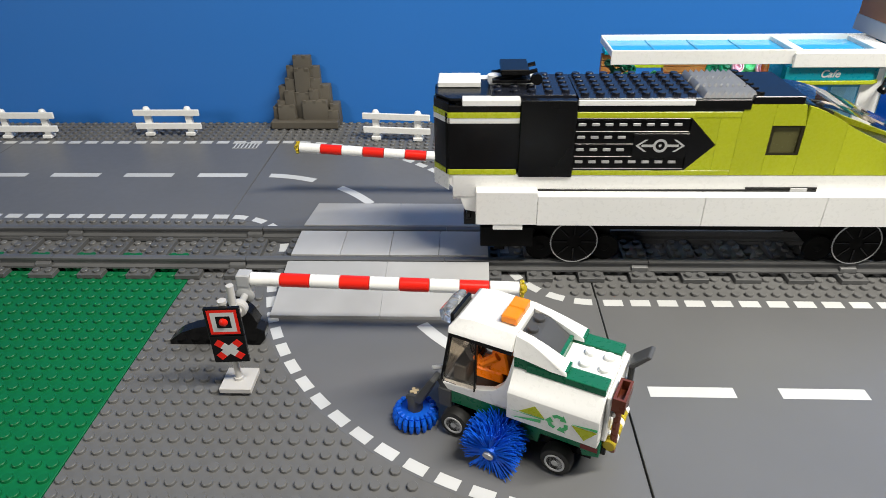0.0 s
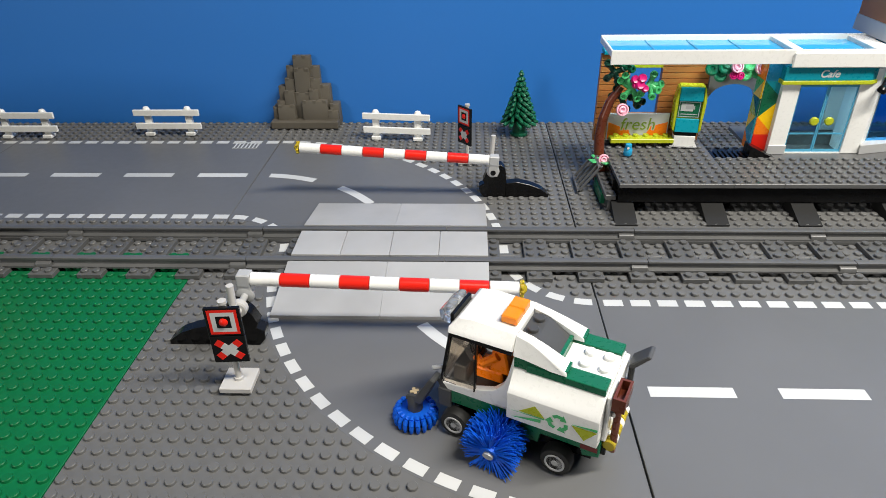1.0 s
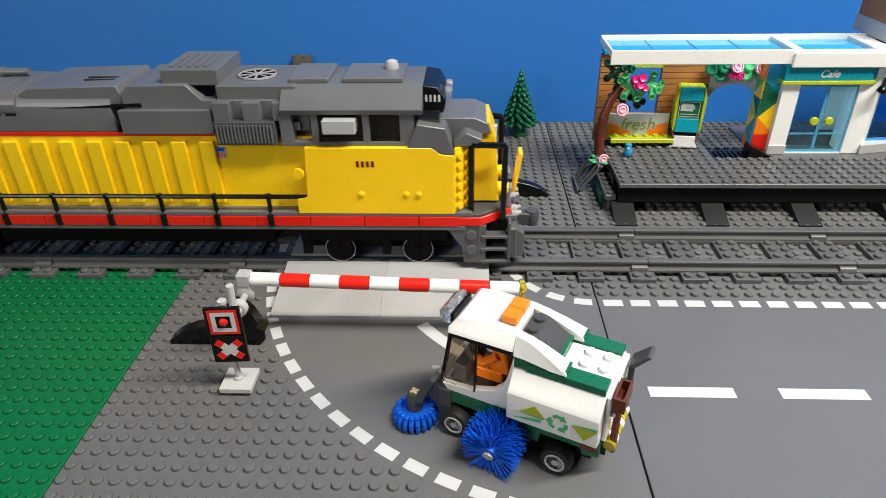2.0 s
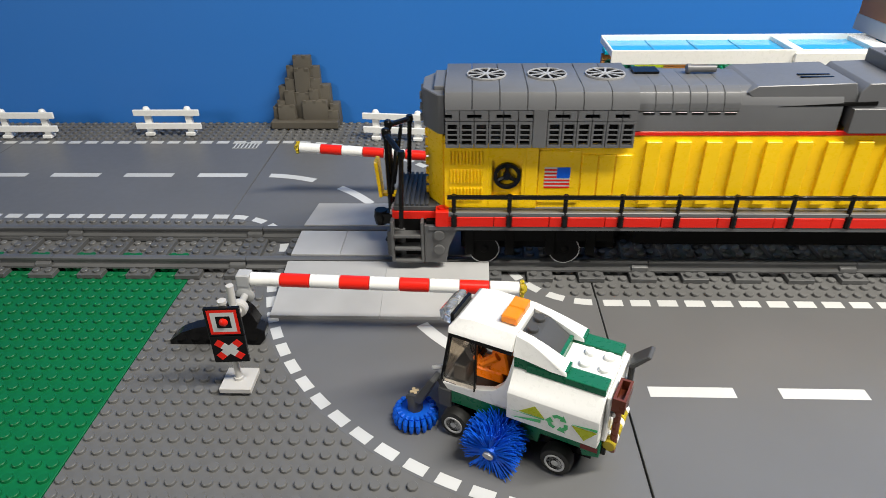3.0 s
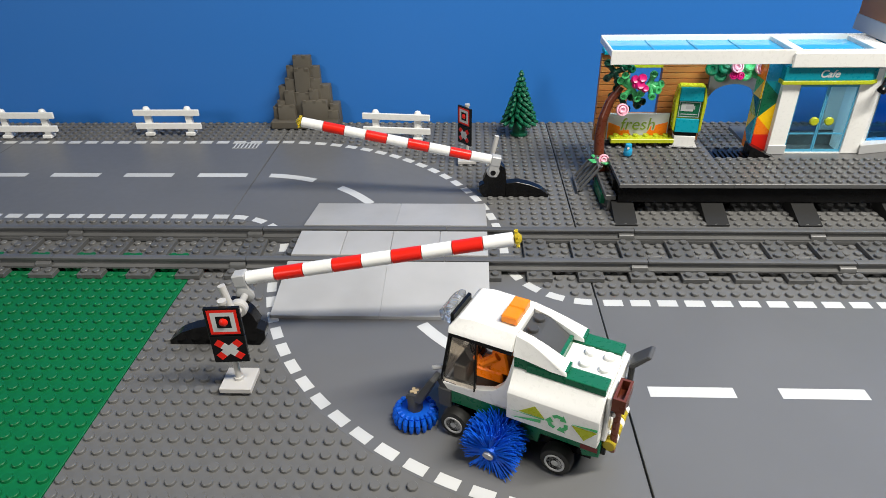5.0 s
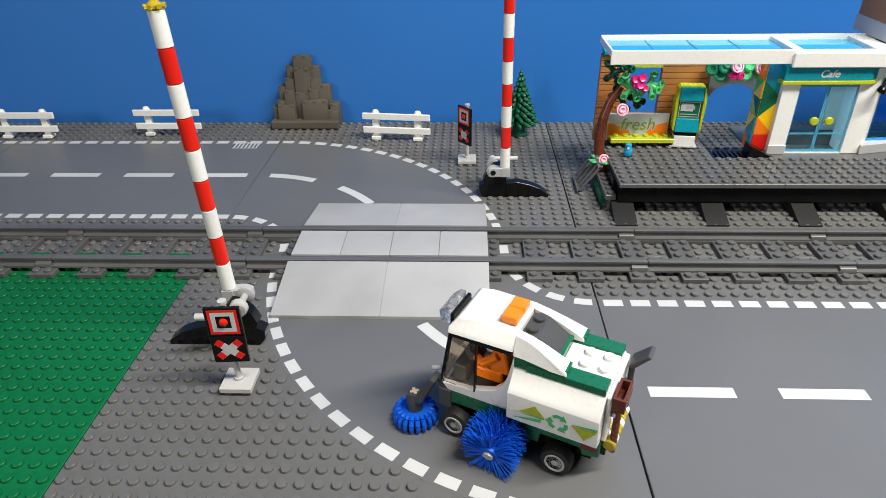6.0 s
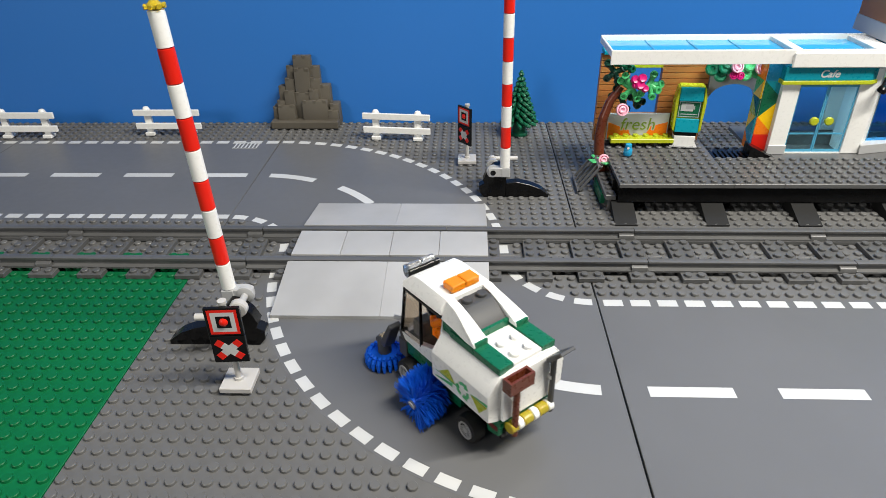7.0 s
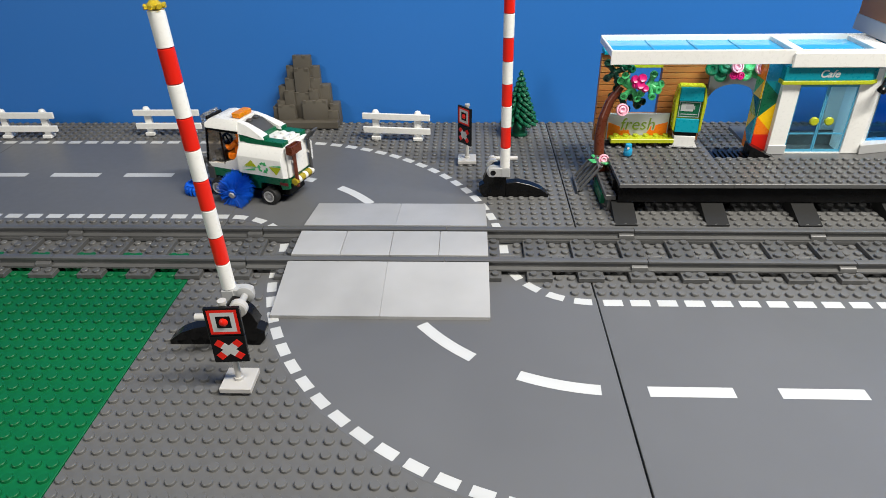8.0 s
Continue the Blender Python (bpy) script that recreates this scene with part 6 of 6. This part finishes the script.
# blossom tree
def blossom(bm, p, r):
    """A rolled toy rose: cupped outer ring round a tighter inner ring."""
    lathe(bm, [(0.35, -0.4), (0.85, -0.1), (1.0, 0.3), (0.95, 0.62), (0.76, 0.66), (0.66, 0.3), (0.56, 0.25), (0.55, 0.66), (0.36, 0.72), (0.22, 0.4)],
          p, (0.1, -1, 0.35), 16)
    for v in bm.verts:
        v.co = Vector(p) + (v.co - Vector(p)) * r


tree = thing("blossom_tree", P(0, 0, 0), "toy tree with a curved brown trunk, green sprigs and pink blossom", "tree")
bm = BM()
spine = [(35.6, 14.6, 0.25), (35.45, 14.7, 2.6), (35.3, 14.9, 4.6), (35.5, 15.1, 6.6), (36.0, 15.3, 8.2), (36.9, 15.4, 9.6)]
for a, b, r0, r1 in zip(spine, spine[1:], (0.55, 0.52, 0.5, 0.47, 0.42), (0.52, 0.5, 0.47, 0.42, 0.34)):
    rod(bm, a, b, r0, r1, seg=12)
for p, r in zip(spine[1:-1], (0.52, 0.5, 0.47, 0.42)):
    bmesh.ops.create_icosphere(bm, subdivisions=2, radius=r, matrix=Matrix.Translation(p))
part("trunk", bm, M_BROWN, tree)
def bud_sprig(centre, ends, mat, tip=0.34):
    """A moulded sprig: stout arms from a knot, each ending in a hollow bud."""
    bm = BM()
    bmesh.ops.create_icosphere(bm, subdivisions=2, radius=0.34, matrix=Matrix.Translation(centre))
    for q in ends:
        rod(bm, centre, q, 0.3, 0.22, seg=10)
        out = (Vector(q) - Vector(centre)).normalized() * 0.55 + Vector((0, -0.8, 0.35))
        lathe(bm, [(0.2, -0.3), (tip, -0.12), (tip * 1.08, 0.12), (tip, 0.27), (tip * 0.62, 0.28), (tip * 0.5, 0.1)], q, out, 14)
    part("leaf_sprig", bm, mat, tree)


bud_sprig((37.81, 14.7, 9.62), [(37.03, 14.6, 10.79), (36.75, 14.9, 10.25), (37.09, 14.5, 8.98), (38.27, 14.5, 8.79)], M_LEAF)
bud_sprig((39.43, 14.9, 9.97), [(39.65, 14.8, 10.87), (40.4, 14.9, 9.97), (40.12, 14.6, 9.52), (39.67, 14.5, 8.97), (38.65, 14.5, 9.25)], M_LEAF)
bud_sprig((36.2, 15.6, 10.9), [(35.49, 15.6, 11.73), (35.56, 15.6, 10.38), (36.9, 15.5, 11.3), (36.5, 15.4, 10.1)], M_DPINE)
bud_sprig((37.0, 15.6, 8.6), [(36.51, 15.5, 9.3), (36.2, 15.6, 8.6), (37.7, 15.6, 7.4), (38.0, 15.6, 8.5)], M_DPINE)
bud_sprig((38.4, 15.6, 8.4), [(39.1, 15.6, 8.07), (38.7, 15.7, 7.7)], M_DPINE)
bud_sprig((36.9, 15.5, 11.6), [(36.18, 15.4, 11.9), (37.66, 15.4, 11.27), (37.5, 15.4, 11.8)], M_PINE)
bm = BM()
for p, r in (((37.9, 14.4, 10.55), 0.4), ((38.5, 14.3, 10.7), 0.42), ((38.35, 14.15, 10.1), 0.44), ((38.85, 14.2, 9.75), 0.34), ((37.95, 14.3, 10.05), 0.3)):
    lathe(bm, [(0.3 * r, -0.3), (r, -0.1), (r * 1.05, 0.14), (r * 0.8, 0.3), (r * 0.4, 0.24)], p, (0.1, -1, 0.45), 14)
    rod(bm, (38.35, 14.6, 10.25), p, 0.24, seg=8)
part("blossom", bm, M_MAGENTA, tree)
bm = BM()
blossom(bm, (37.0, 14.4, 7.65), 0.62)
part("blossom", bm, M_PINK, tree)

vine = thing("flower_vine", P(0, 0, 0), "green leaves with pink blossom hanging under the arch top", "plant")
for p, mat in (((46.4, 17.0, 10.7), M_DGREEN), ((49.4, 17.0, 10.7), M_LEAF), ((47.2, 17.1, 10.9), M_DGREEN)):
    bm = BM()
    for k in range(3):
        a = 0.5 + k * 2.1 + p[0]
        lathe(bm, [(0.3, -0.15), (0.6, -0.05), (0.66, 0.1), (0.5, 0.2), (0.26, 0.16), (0.2, 0.02)], (p[0] + 0.62 * math.cos(a), p[1] - 0.1 * k, p[2] + 0.5 * math.sin(a)), (0.3 * math.cos(a), -1, 0.4), 14)
    part("leaf_sprig", bm, mat, vine)
for p, r, mat in (((47.9, 16.7, 11.1), 0.6, M_PINK), ((47.7, 16.6, 10.3), 0.4, M_MAGENTA), ((48.35, 16.6, 10.25), 0.4, M_MAGENTA), ((50.1, 16.5, 11.0), 0.62, M_PINK)):
    bm = BM()
    blossom(bm, p, r)
    part("blossom", bm, mat, vine)

plant = thing("flower_pot", P(35.5, 13.6, 0), "brown pot with green leaves and one pink flower", "plant")
bm = BM()
box(bm, -0.5, 0.5, -0.5, 0.5, 1.78, 2.5, 0.05)
part("pot", bm, M_BROWN, plant)
for k in range(4):
    bm = BM()
    a = k * math.pi / 2 + 0.4
    turned(box(bm, 0.1, 1.35, -0.45, 0.45, 0, 0.18, 0.08), Matrix.Translation((0, 0, 2.55)) @ Matrix.Rotation(a, 4, "Z") @ Matrix.Rotation(-0.2, 4, "Y"))
    part("leaf", bm, M_LEAF, plant)
bm = BM()
blossom(bm, (0.1, -0.2, 2.95), 0.55)
part("flower", bm, M_PINK, plant)

cup = thing("blue_cup", P(37.9, 13.4, PZ + 0.21), "small bright blue cup with a white spot on the platform", "cup")
bm = BM()
lathe(bm, [(0.36, 0), (0.42, 0.1), (0.42, 0.6), (0.3, 0.8), (0.34, 0.95), (0.3, 1.15), (0.12, 1.2)], seg=16)
part("body", bm, M_AZURE, cup)
bm = BM()
lathe(bm, [(0.13, 0), (0.1, 0.08)], (-0.1, -0.36, 0.85), (0, -1, 0.3), 10)
part("spot", bm, M_PAINT, cup)


def motions():
    # barriers: shut, then raised
    near = [(0.0, -2.0), (4.75, -2.0), (5.0, 10), (5.2, 26), (5.4, 44), (5.6, 64), (5.8, 82.5), (5.9, 92.0), (6.1, 92.0), (8.0, 92.0)]
    walk(NEAR_BOOM, [(t, P(0, 0.98, 3.39, 0, -a, 0)) for t, a in near])
    far = [(0.0, 4.0), (4.75, 4.0), (5.0, 12), (5.2, 26), (5.4, 43), (5.6, 61), (5.8, 79), (5.9, 89.5), (6.1, 89.5), (8.0, 89.5)]
    walk(FAR_BOOM, [(t, P(0, 0.75, 2.9, 0, -a, 0)) for t, a in far])
    # trains
    express_x = [(0.0, 0.0), (0.1, 4.2), (0.2, 10.0), (0.3, 15.0), (0.4, 21.4), (0.5, 26.6), (0.6, 31.6), (1.0, 50.5), (1.6, 70.0), (2.2, 75.0), (8.0, 75.0)]
    walk(EXPRESS, [(t, P(x, 0, 0)) for t, x in express_x])
    for w, x, y, z in EXPRESS_WHEELS:
        turn = []
        for k in range(45):
            gone = float(np.interp(k * 0.05, [t for t, d in express_x], [d for t, d in express_x]))
            turn.append((k * 0.05, P(x, y, z, 0, math.degrees(gone / 1.85), 0)))
        walk(w, turn + [(8.0, turn[-1][1])])
    diesel_x = [(0.0, -126.0), (1.2, -78.5), (1.5, -65.75), (1.7, -56.14), (2.8, 0.0), (3.0, 9.6), (3.2, 19.45), (3.4, 27.6), (3.5, 32.2), (3.6, 37.0),
                (3.8, 46.5), (4.0, 56.0), (4.4, 72.0), (5.0, 86.0), (5.4, 88.0), (8.0, 88.0)]
    walk(DIESEL, [(t, P(x, 0, 0)) for t, x in diesel_x])
    # sweeper round the bend and over the crossing: x, y, heading; height and pitch follow the ramps
    way = [(0.0, 25.39, -18.87, 154.6), (6.88, 25.39, -18.87, 154.6), (6.93, 24.6, -18.3, 149), (7.0, 22.33, -16.32, 129.5), (7.1, 21.14, -14.84, 118.8), (7.2, 18.98, -11.2, 110.4),
           (7.3, 17.75, -8.7, 106.6), (7.4, 15.7, -6.35, 105), (7.5, 13.4, -3.6, 105), (7.6, 12.1, 0.4, 106.5), (7.7, 10.29, 4.71, 111.2), (7.8, 7.29, 9.93, 115.5), (7.9, 6.45, 11.31, 130.5),
           (8.0, 1.21, 12.45, 161)]
    rows = []
    for t, x, y, a in way:
        lift = []
        for d in (3, -3):
            far = abs(y + d * math.sin(radians(a)))
            lift.append(1.2 if far < 3 else 0.0 if far > 8.95 else 0.28 + 0.92 * (8.95 - far) / 5.97)
        pitch = -math.degrees(math.atan2(lift[0] - lift[1], 6))
        rows.append((t, P(x, y, sum(lift) / 2, 0, pitch, a)))
    walk(SWEEPER, rows)
    walk(FIGURE, rows)


motions()
